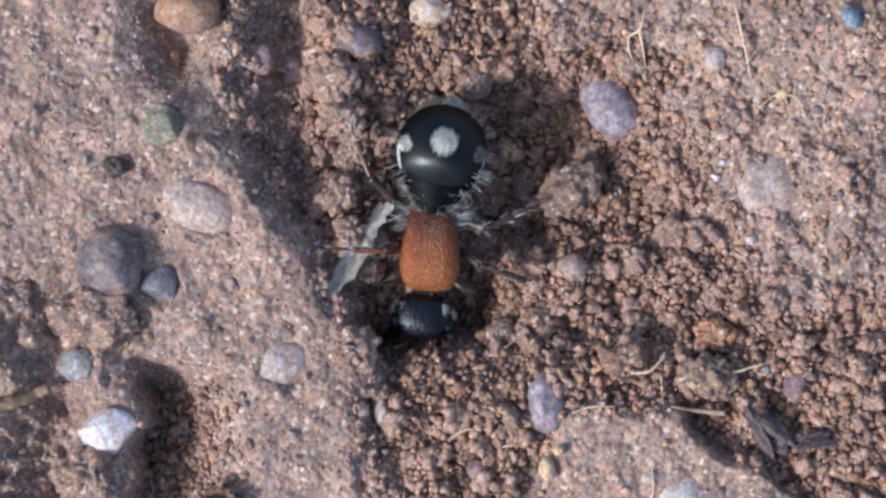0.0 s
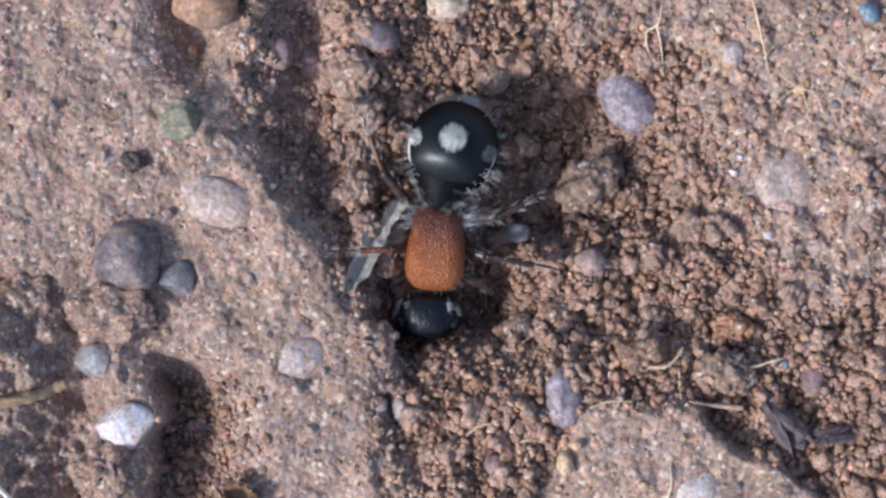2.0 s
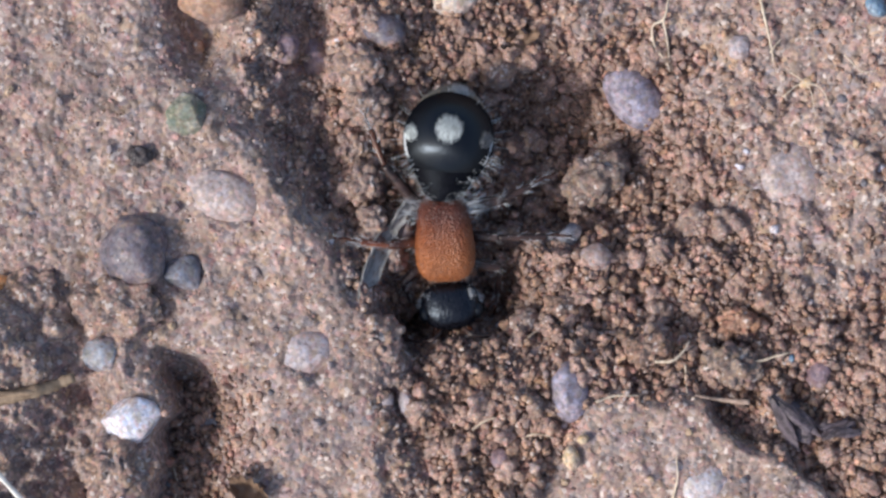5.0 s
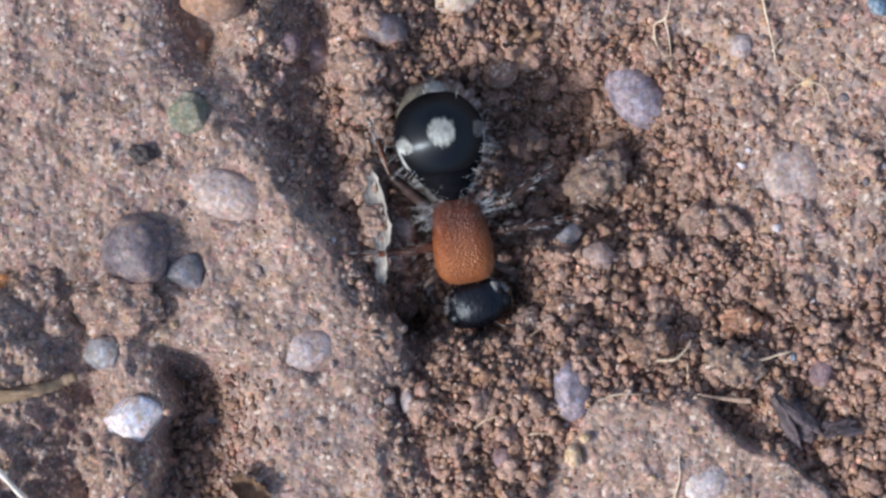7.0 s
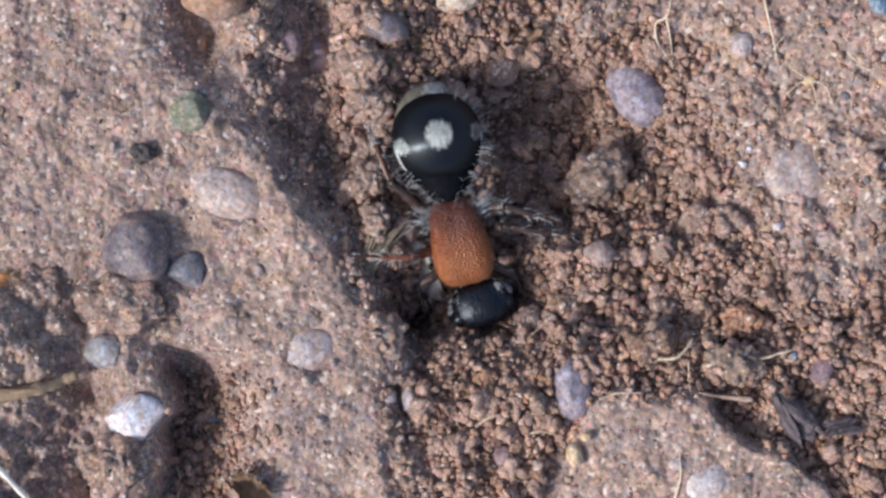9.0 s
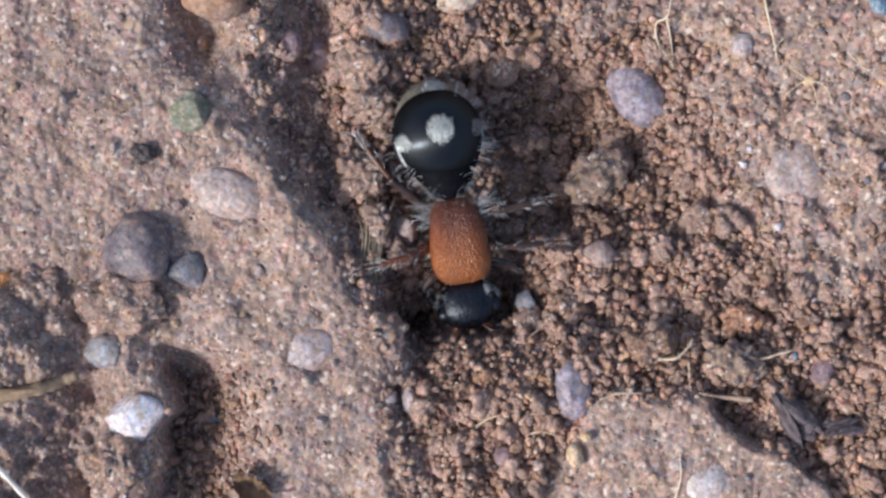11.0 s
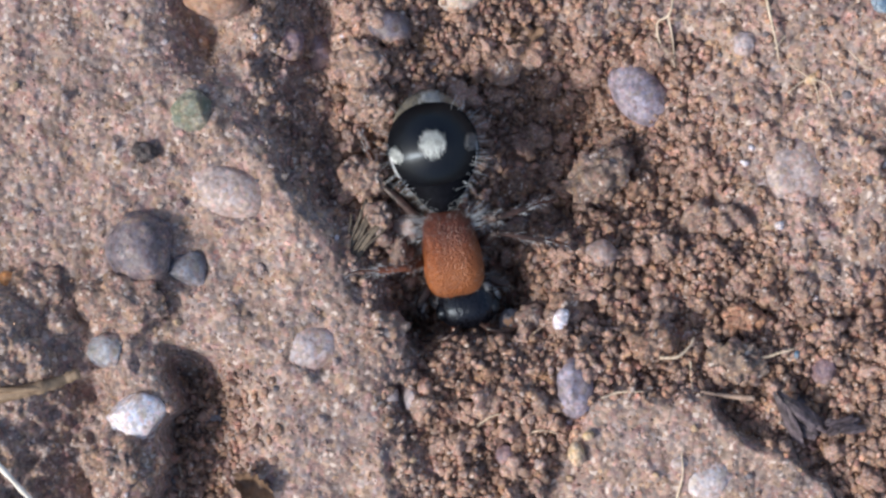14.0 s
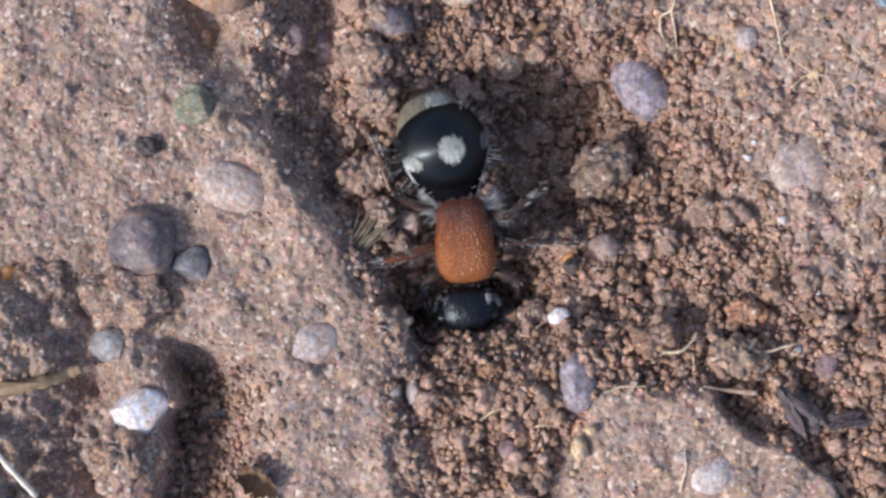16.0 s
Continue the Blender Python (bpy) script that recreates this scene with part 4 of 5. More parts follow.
def make_gaster(root):
    v, f = BALLS[5]
    g = mesh_ob("abdomen", v * np.array(ABDOMEN), f, BLACK, root, "glossy black round abdomen")
    waist = [(-0.86, 1.45), (-1.25, 1.22), (-1.5, 1.05), (-1.75, 0.90), (-2.0, 0.75), (-2.2, 0.60), (-2.4, 0.4)]
    mesh_ob("waist", *spun(waist, 40, 0.85), WAISTBLACK, g, "black narrow waist segment")
    patch("pale_spot", g, 0, 0, 16.5, 1, 900, SPOTHAIR)
    for s in (-1, 1):
        # right spot, away from the sun: its dimness is put into greyer, sparser hair
        patch("pale_spot", g, s * 58, -9, 16, 4 + s, 420 if s < 0 else 260, SPOTHAIR if s < 0 else GREY_SHADED_HAIR)
    band = [(0.94, 1.375), (1.0, 1.39), (1.14, 1.34), (1.42, 1.21), (1.72, 1.0), (1.92, 0.80), (1.94, 0.7)]
    b = mesh_ob("hair_band", *spun(band), FELT, g, "tan felted band behind the black segment")
    tip = [(1.86, 0.76), (2.05, 0.60), (2.25, 0.40), (2.38, 0.2), (2.42, 0.02)]
    c = mesh_ob("abdomen_tip", *spun(tip), DARKLEG, g, "dark brown tip of the abdomen")
    rs = random.Random(5)
    rows = []
    for _ in range(170):
        w, y = rs.uniform(-1.4, 1.4), rs.uniform(1.05, 1.85)
        if rs.random() < 0.5:
            w = rs.gauss(0.12, 0.24)
        r = np.interp(y, [q[0] for q in band[1:]], [q[1] for q in band[1:]])
        rows.append(((r * math.sin(w), y, r * 0.94 * math.cos(w)), Vector((math.sin(w) * 0.08, 0.9, math.cos(w) * 0.08)), rs.uniform(0.12, 0.26)))
    h = mesh_ob("band_hair", *hairs(rows, 0.010, 3), GREY_SHADED_HAIR, g, "grey hairs over the tan band")
    rows = []
    for _ in range(220):
        w, y = rs.gauss(0.22, 0.16), rs.uniform(1.08, 1.6)
        r = np.interp(y, [q[0] for q in band[1:]], [q[1] for q in band[1:]]) + 0.01
        rows.append(((r * math.sin(w), y, r * 0.94 * math.cos(w)), Vector((rs.uniform(-0.3, 0.3), 0.9, 0.12)), rs.uniform(0.12, 0.3)))
    h2 = mesh_ob("pale_tuft", *hairs(rows, 0.012, 7), WHITEHAIR, g, "silver-white tuft on the tan band")
    for ob in (b, c, h, h2):
        ob.rotation_euler = (-radians(TILT), 0, 0)
    rows = []
    for _ in range(64):
        s, e = rs.choice((-1, 1)), radians(rs.uniform(-15, 30))
        a = radians(rs.choice((rs.uniform(-62, -15), rs.uniform(-30, 55))))
        d = Vector((s * math.cos(a) * math.cos(e), math.sin(a) * math.cos(e), math.sin(e)))
        p = Vector((d.x * ABDOMEN.x, d.y * ABDOMEN.y, d.z * ABDOMEN.z))
        rows.append((p, d + Vector((0, rs.uniform(-0.25, 0.3), rs.uniform(-0.1, 0.4))), rs.uniform(0.3, 0.85)))
    for _ in range(60):
        w = rs.choice((-1, 1)) * rs.uniform(45, 105)
        y = rs.uniform(-2.2, -1.3)
        r = np.interp(y, [-2.45, -2.0, -1.75, -1.5, -0.92], [0.4, 0.64, 0.78, 0.98, 1.3])
        n = Vector((math.sin(radians(w)), -0.2, math.cos(radians(w))))
        rows.append(((r * n.x, y, r * 0.85 * n.z), n + Vector((n.x, rs.uniform(-0.5, 0.5), 0.0)), rs.uniform(0.15, 0.5)))
    for _ in range(12):
        s, e, a = rs.choice((-1, 1)), radians(rs.gauss(14, 9)), radians(rs.uniform(-60, 10))
        d = Vector((s * math.cos(a) * math.cos(e), math.sin(a) * math.cos(e), math.sin(e)))
        p = Vector((d.x * ABDOMEN.x, d.y * ABDOMEN.y, d.z * ABDOMEN.z)) * 1.004
        rows.append((p, d * 0.12 + Vector((-s * math.sin(a), math.cos(a), rs.uniform(-0.1, 0.3))), rs.uniform(0.1, 0.24)))
    for _ in range(330):
        s, back = rs.choice((-1, -1, -1, 1)), rs.uniform(-62, 2)
        side = s * (rs.gauss(70, 1.6) - 0.004 * (back + 5) ** 2)
        p, n = on_abdomen(side, back)
        q, _n = on_abdomen(side, back - 8)
        rows.append((p, (q - p).normalized() + n * 0.12, rs.uniform(0.1, 0.2)))
    mesh_ob("hair_fringe", *hairs(rows, 0.0095, 2, 0.1), WHITEHAIR, g, "long pale bristles along the sides")
    rows = []
    for _ in range(95):
        w, y = radians(rs.choice((-1, 1)) * rs.uniform(12, 95)), rs.uniform(-2.4, -1.6)
        r = np.interp(y, [-2.45, -2.0, -1.75, -1.5], [0.4, 0.64, 0.78, 0.98])
        n = Vector((math.sin(w), 0, math.cos(w)))
        rows.append(((r * n.x, y, r * 0.85 * n.z), n * rs.uniform(0.15, 0.6) + Vector((n.x * 0.5 + rs.uniform(-0.3, 0.3), rs.uniform(-0.2, 0.9), 0)), rs.uniform(0.14, 0.42)))
    mesh_ob("waist_hair", *hairs(rows, 0.0062, 6), WHITEHAIR, g, "short grey hair on the waist")
    for ob in (g, *g.children):
        ob.data.transform(Matrix.Diagonal((0.97, 0.97, 0.97, 1)))
    return g


def make_head(root):
    v, f = superball(2.5, (1.06, 0.86, 0.80))
    v[:, 0] *= 1 + 0.05 * v[:, 1]
    h = mesh_ob("head", v, f, HEADBLACK, root, "broad black punctured head")
    for s in (-1, 1):
        v, f = superball(2.0, (0.27, 0.34, 0.32), 4)
        mesh_ob("eye", v + np.array([s * 0.90, -0.22, 0.18]), f, BLACK, h, "small glossy black eye")
        pts = [(s * 0.55, -0.70, -0.25), (s * 0.62, -1.0, -0.4), (s * 0.42, -1.3, -0.5), (s * 0.1, -1.45, -0.55)]
        v, f = tube_data(curve_points(pts, 5), [0.16 - 0.008 * i for i in range(16)], 10)
        mesh_ob("mandible", v, tris(f), BROWNLEG, h, "curved dark mandible")
        pts = [(s * 0.35, -0.78, 0.0), (s * 0.7, -1.15, 0.25), (s * 1.25, -1.2, -0.05), (s * 1.75, -1.0, -0.5), (s * 1.9, -0.7, -0.9)]
        n = 4 * 6 + 1
        v, f = tube_data(curve_points(pts, 6), [(0.085 if i % 2 else 0.075) * (1 - 0.012 * i) for i in range(n)], 9)
        mesh_ob("antenna", v, tris(f), DARKLEG, h, "ringed dark antenna")
    rs = random.Random(9)
    rows = []
    for _ in range(260):
        s = 1 if rs.random() < 0.9 else -1
        a, b = rs.gauss(0, 0.10), rs.gauss(0, 0.09)
        rows.append(((s * 0.72 + a, 0.38 + b, 0.62 - abs(a) * 0.8), (s * 0.3, -0.4, 0.7), rs.uniform(0.08, 0.2)))
    for _ in range(200):
        w = rs.uniform(0, math.pi)
        rows.append((1.0 * np.array([math.cos(w), 0.72 * math.sin(w), 0.35 * rs.uniform(-1, 1)]), (math.cos(w), 0.4 * math.sin(w), 0.5), rs.uniform(0.15, 0.35)))
    mesh_ob("head_hair", *hairs(rows, 0.011, 4), SILVER, h, "sparse silver hairs on the head")
    return h


def leg_segment(name, pts, r0, r1, mat, parent, label, belly=0.25, ringed=0.0):
    """A tapered joint; ringed gives it the beads of a jointed foot."""
    P = curve_points(pts, 9)
    n = len(P)
    R = [(r0 + (r1 - r0) * i / (n - 1)) * (1 + belly * math.sin(math.pi * i / (n - 1)) + ringed * math.cos(i * 1.7)) for i in range(n)]
    v, f = tube_data(P, R, 10)
    return mesh_ob(name, v, tris(f), mat, parent, label)


def bristles(length, start, count, seed, r):
    """Bristles along a joint that lies on the x axis, leaning towards its end."""
    rs = random.Random(seed)
    rows = []
    for _ in range(count):
        x = start + (length - start) * rs.random() ** 0.8
        w = rs.uniform(0, 2 * math.pi)
        side = Vector((0, math.cos(w), math.sin(w)))
        rows.append((side * r + Vector((x, 0, 0)), side * rs.uniform(0.3, 0.9) + Vector((1, 0, 0)), rs.uniform(0.16, 0.46)))
    return rows


LEG_SIZES = {"hind_left": (2.15, 1.35, 0.7), "mid_left": (1.2, 1.05, 1.15), "fore_left": (1.1, 0.8, 0.7),
             "hind_right": (1.5, 1.15, 1.0), "mid_right": (1.2, 1.75, 0.9), "fore_right": (1.3, 1.3, 1.2)}


def make_leg(root, key, seed):
    """Thigh as the leg's own mesh along its x axis, from the hip; shin, foot and bristles turn together about the knee."""
    thigh, shin, foot = LEG_SIZES[key]
    red = key in ("hind_left", "mid_left")
    leg = leg_segment("leg", [(0, 0, 0), (thigh / 2, 0, 0.05), (thigh, 0, 0)], 0.17, 0.15, BROWNLEG if key == "mid_left" else DARKLEG, root, "dark red-brown bristly leg", 0.35)
    low = [leg_segment("shin", [(0, 0, 0), (shin / 2, 0, 0.03), (shin, 0, 0)], 0.10, 0.11, REDLEG if key == "mid_left" else BROWNLEG if red else DARKLEG, leg, "spiny rust-red shin" if key == "mid_left" else "spiny shin", 0.2)]
    low.append(leg_segment("foot", [(shin - 0.05, 0, 0), (shin + foot / 2, 0.04, 0.03), (shin + foot, -0.03, -0.05)], 0.065, 0.03, BROWNLEG, leg, "thin jointed foot", 0.0, 0.15))
    rows = bristles(shin, 0.15, 22, seed + 20, 0.10) + bristles(shin + foot, shin + 0.1, 10, seed + 40, 0.05)
    for k in range(7):
        rows.append(((shin - 0.1, 0.09 * math.cos(k), 0.09 * math.sin(k)), (1, 0.22 * math.cos(k * 2.4), 0.22 * math.sin(k * 2.4)), 0.5 + 0.05 * k))
    low.append(mesh_ob("bristle_fringe", *hairs(rows, 0.012, seed), WHITEHAIR, leg, "pale leg bristles"))
    for ob in low:
        ob.location = (thigh * MM, 0, 0)
    rows = bristles(thigh, 0.2, 40, seed, 0.15)
    if key == "hind_right":
        rows += bristles(thigh, 0.7, 60, seed + 9, 0.13)
    mesh_ob("leg_hair", *hairs(rows, 0.009, seed), WHITEHAIR if key == "hind_right" else SILVER, leg, "silver hairs on the thigh")
    return leg, low


def make_velvet_ant():
    root = tagged(new("velvet_ant"), "black velvet ant with rust-red thorax and silver spots, digging", "insect")
    v, f = superball(3.2, (1.05, 1.60, 1.02))
    v[:, 1] += 0.04
    v[:, 0] *= 1 - 0.10 * v[:, 1] / 1.5 - 0.05 * np.exp(-((v[:, 1] - 0.55) / 0.35) ** 2)
    th = mesh_ob("thorax", v, f, RUST, root, "rust-red coarsely punctured thorax")
    rs = random.Random(3)
    rows = []
    for _ in range(110):
        s = rs.choice((-1, 1))
        if rs.random() < 0.6:
            p = Vector((s * rs.uniform(0.55, 0.98), rs.uniform(0.85, 1.42), rs.uniform(-0.5, 0.5)))
            d = Vector((s * 1.0, rs.uniform(-0.1, 0.9), rs.uniform(-0.1, 0.6)))
            ln = rs.uniform(0.3, 0.95)
        else:
            p = Vector((s * 1.03, rs.uniform(-1.2, 1.2), rs.uniform(-0.6, 0.35)))
            d = Vector((s * 1.0, rs.uniform(-0.4, 0.4), rs.uniform(-0.1, 0.5)))
            ln = rs.uniform(0.15, 0.5)
        rows.append((p, d, ln))
    for _ in range(60):
        p = Vector((rs.uniform(-0.8, 0.8), 1.42, rs.uniform(0, 0.7)))
        rows.append((p, (rs.uniform(-0.3, 0.3), 0.7, 0.6), rs.uniform(0.2, 0.4)))
    mesh_ob("side_hair", *hairs(rows, 0.0075, 8), SILVER, th, "long silver hairs along the thorax sides")
    rows = []
    for _ in range(62):
        s = rs.choice((1, 1, 1, -1))
        p = Vector((s * rs.uniform(0.7, 0.95), rs.uniform(0.75, 1.45), rs.uniform(-0.2, 0.5)))
        rows.append((p, Vector((s * 1.0, rs.uniform(-0.25, 1.0), rs.uniform(0.0, 0.5))), rs.uniform(0.5, 1.25)))
    mesh_ob("hip_tuft", *hairs(rows, 0.0125, 18), WHITEHAIR, th, "stiff white hairs above the hips")
    rows = []
    for _ in range(1900):
        a, b = rs.uniform(-0.99, 0.99), rs.uniform(-1.48, 1.5)
        zz = 1.02 * max(0.0, 1 - abs(a / 1.05) ** 3.2 - abs((b - 0.04) / 1.60) ** 3.2) ** (1 / 3.2)
        a *= 1 - 0.10 * b / 1.5
        rows.append(((a, b, zz - 0.01), (a * 0.5 + rs.uniform(-0.3, 0.3), 0.3 + b * 0.4, 0.7), rs.uniform(0.05, 0.12) + 0.08 * max(0.0, b - 0.7)))
    mesh_ob("fuzz", *hairs(rows, 0.006, 9), RUST, th, "short rust-red fuzz")
    mesh_ob("pale_fuzz", *hairs([(p, (d[0] * 1.2, d[1], 0.9), ln * 1.5) for p, d, ln in rows[::6]], 0.0045, 10), SILVER, th, "sparse pale hairs over the thorax")
    legs = {}
    for key, hip in (("hind_left", (-0.75, 1.0, -0.5)), ("mid_left", (-0.85, -0.1, -0.05)), ("fore_left", (-0.7, -1.1, -0.6)),
                     ("hind_right", (0.75, 1.0, -0.5)), ("mid_right", (0.85, -0.1, -0.5)), ("fore_right", (0.7, -1.1, -0.6))):
        legs[key] = (*make_leg(root, key, len(legs) + 1), Vector(hip))
    return root, make_gaster(root), make_head(root), legs


ant, gaster, head, legs = make_velvet_ant()

# ---- loose bits that the digging shifts ----
husk = flake("plant_husk", HUSK, -2.55, 0.05, 3.9, 0.75, 62, "silvery-grey shred of dry plant husk", "plant debris", 11, 0.9, 0.06, 0.9)
splinter = fibres("fibre_bundle", SPLINTER, -2.2, -0.4, 3.7, 50, "weathered bundle of torn plant fibres", "plant debris", 12)
kicked = lump("pebble", BLUE_GREY, 3.0, 0.4, 0.42, 0.5, 0.36, 0, 0.1, 60, "small blue-grey pebble pushed aside by the digging", "pebble", facets=3)
chunk = lump("clod", CLOD, -3.0, 3.6, 0.72, 0.85, 0.6, 0, 0.2, 61, "pale crumbly clod shifted by the hind leg", "clod", rough=0.45, size=2)
white_grain = lump("grain", QUARTZ, 4.0, -2.4, 0.42, 0.28, 0.26, 20, 0.1, 62, "white oval grain thrown out of the pit", "grain")
glint = lump("grain", DARK, 4.4, -0.8, 0.36, 0.3, 0.26, 0, 0.1, 63, "shiny black grain thrown out of the pit", "grain", facets=6)
gold = lump("grain", ORANGE, 4.3, -0.5, 0.3, 0.16, 0.16, 40, 0.0, 64, "glossy golden-orange chip on crumbs", "grain", facets=4)

# ---- what moves ----


def settled(x, y, up, rx=0, ry=0, rz=0):
    """A pose on the ground, raised by up (sunk where negative)."""
    return metres(x, y, ground_z(x, y) + up, rx, ry, rz)


# thorax: seconds, x, y, turn, stoop
THORAX_A = (
    (0.0, 0.52, 0.60, -3.1, 16.9),
    (0.5, 0.27, 0.53, -5.0, 17.7),
    (1.0, 0.13, 0.49, -2.3, 18.0),
    (1.5, 0.18, 0.44, -6.8, 14.4),
    (2.0, 0.09, 0.44, -4.6, 18.0),
    (2.5, 0.28, 0.45, -1.9, 18.0),
    (3.0, 0.07, 0.62, 0.8, 14.5),
    (3.5, 0.18, 0.72, -0.7, 12.9),
    (4.0, 0.14, 0.67, 1.9, 15.8),
    (6.5, 0.46, 0.46, 5.1, 18.0),
    (7.0, 0.70, 0.44, 9.3, 18.0),
    (7.5, 0.55, 0.17, 8.5, 18.0),
)
THORAX_B = (
    (8.0, 0.61, 0.14, 8.3, 18.0),
    (8.5, 0.59, 0.19, 12.0, 18.0),
    (9.0, 0.59, 0.32, 12.7, 17.6),
    (11.5, 0.49, 0.40, 8.1, 17.8),
    (12.0, 0.42, 0.08, 8.9, 18.0),
    (12.5, 0.40, 0.05, 7.0, 18.0),
    (13.0, 0.21, -0.15, 10.2, 18.0),
    (13.5, 0.41, -0.27, 4.5, 18.0),
    (14.0, 0.24, -0.13, 8.8, 16.2),
    (14.5, 0.40, -0.21, 9.7, 18.0),
    (15.0, 0.37, -0.34, 7.6, 18.0),
    (15.5, 0.33, -0.31, 6.3, 18.0),
    (16.0, 0.59, 0.18, 6.1, 5.0),
)
# abdomen: seconds, x, y, pitch, roll
GASTER_A = (
    (0.0, 0.90, 3.99, -8.0, 2.6),
    (0.5, 0.78, 3.95, -8.0, 2.0),
    (1.0, 0.65, 4.01, -8.0, -2.0),
    (1.5, 0.86, 3.92, -8.0, -2.0),
    (2.0, 0.69, 3.93, -8.0, -2.6),
    (2.5, 0.69, 3.79, -8.0, -2.6),
    (3.0, 0.43, 4.12, -12.0, -4.0),
    (3.5, 0.59, 4.15, -12.0, -0.7),
    (4.0, 0.49, 4.14, -10.0, -2.6),
    (6.5, 0.07, 4.05, -2.0, 3.3),
    (7.0, -0.10, 4.06, 0.0, 4.0),
    (7.5, -0.20, 3.74, 1.0, 2.6),
)
GASTER_B = (
    (8.0, -0.20, 3.83, 0.0, 3.3),
    (8.5, -0.19, 3.82, 0.0, 1.3),
    (9.0, -0.22, 3.96, 1.0, 3.3),
    (11.5, -0.25, 4.08, -2.0, 5.3),
    (12.0, -0.31, 3.77, 2.0, 2.6),
    (12.5, -0.30, 3.75, 2.0, 2.0),
    (13.0, -0.27, 3.57, 3.0, -4.6),
    (13.5, 0.06, 3.36, 3.0, -2.0),
    (14.0, -0.42, 3.62, 2.0, -0.7),
    (14.5, -0.72, 3.44, 4.0, 0.0),
    (15.0, -0.63, 3.33, 8.0, -0.7),
    (15.5, -0.57, 3.41, 8.0, 4.0),
    (16.0, -0.21, 3.42, 13.0, 10.6),
)
# head: seconds, x, y, turn, nod
HEAD_A = (
    (0.0, 0.24, -1.90, -6.0, 0.0),
    (0.5, -0.14, -1.98, -12.0, 0.0),
    (1.0, -0.03, -2.04, -4.0, 0.0),
    (1.5, -0.20, -2.03, -6.0, 0.0),
    (2.0, -0.21, -2.04, -2.0, 0.0),
    (2.5, 0.23, -2.00, 4.0, 0.0),
    (3.0, 0.19, -1.70, 0.0, -15.0),
    (3.5, 0.10, -1.63, 0.0, -8.0),
    (4.0, 0.09, -1.78, -2.0, -6.0),
    (6.5, 1.13, -1.91, 18.0, -4.0),
    (7.0, 1.30, -1.85, 20.0, -4.0),
    (7.5, 1.08, -2.18, 22.0, 2.0),
)
HEAD_B = (
    (8.0, 1.08, -2.18, 14.0, 0.0),
    (8.5, 1.16, -2.19, 16.0, 0.0),
    (9.0, 1.38, -1.94, 20.0, -6.0),
    (11.5, 0.80, -1.92, 10.0, -6.0),
    (12.0, 0.93, -2.33, 10.0, 0.0),
    (12.5, 1.08, -2.21, 14.0, 0.0),
    (13.0, 0.85, -2.46, 10.0, 2.0),
    (13.5, 0.74, -2.57, 2.0, 2.0),
    (14.0, 0.81, -1.98, 8.0, -20.0),
    (14.5, 1.27, -2.50, 22.0, -2.0),
    (15.0, 0.94, -2.70, 8.0, 4.0),
    (15.5, 0.77, -2.62, 8.0, 0.0),
    (16.0, 0.71, -2.33, 4.0, 0.0),
)
# legs: seconds, knee x, y, foot x, y
MID_LEFT = (
    (0.0, -1.20, 0.46, -3.60, 0.52),
    (0.5, -1.20, 0.46, -3.60, 0.52),
    (1.5, -1.50, 0.41, -3.70, 0.45),
    (3.0, -1.61, 0.40, -3.81, 0.40),
    (4.0, -1.71, 0.40, -3.61, 0.80),
    (6.5, -1.71, 0.15, -4.01, 0.15),
    (7.0, -1.64, -0.09, -3.64, -0.19),
    (8.0, -1.08, -0.34, -3.48, -0.28),
    (9.0, -1.18, -0.24, -3.58, -0.24),
    (11.5, -1.30, -0.32, -3.50, -0.92),
    (12.5, -1.52, -0.59, -3.72, -0.65),
    (13.0, -1.55, -0.70, -3.55, -1.10),
    (13.5, -1.36, -0.57, -3.76, -1.07),
    (14.0, -1.35, -0.68, -3.75, -0.88),
    (14.5, -1.43, -0.98, -3.73, -0.94),
    (15.0, -1.42, -0.98, -3.72, -0.82),
    (16.0, -1.35, -0.47, -3.65, -0.93),
)
HIND_LEFT = (
    (0.0, -1.60, 3.06, -2.30, 4.96),
    (0.5, -1.60, 3.06, -2.30, 4.96),
    (1.5, -1.60, 3.11, -2.30, 5.01),
    (3.0, -2.05, 3.30, -2.31, 5.00),
    (4.0, -1.91, 3.36, -2.41, 5.16),
    (6.5, -1.81, 2.85, -2.51, 4.45),
    (7.0, -1.84, 2.71, -2.54, 4.61),
    (8.0, -1.88, 2.52, -2.58, 4.22),
    (9.0, -1.88, 2.46, -2.58, 4.26),
    (11.5, -1.90, 2.48, -2.90, 3.58),
    (12.5, -2.12, 2.41, -2.72, 3.71),
    (13.0, -1.95, 2.10, -2.65, 3.90),
    (13.5, -1.66, 2.03, -2.40, 3.43),
    (14.0, -2.25, 2.32, -2.75, 3.52),
    (14.5, -1.93, 1.82, -2.73, 2.82),
    (15.0, -1.92, 1.78, -2.62, 3.38),
    (16.0, -1.75, 1.73, -2.45, 3.23),
)
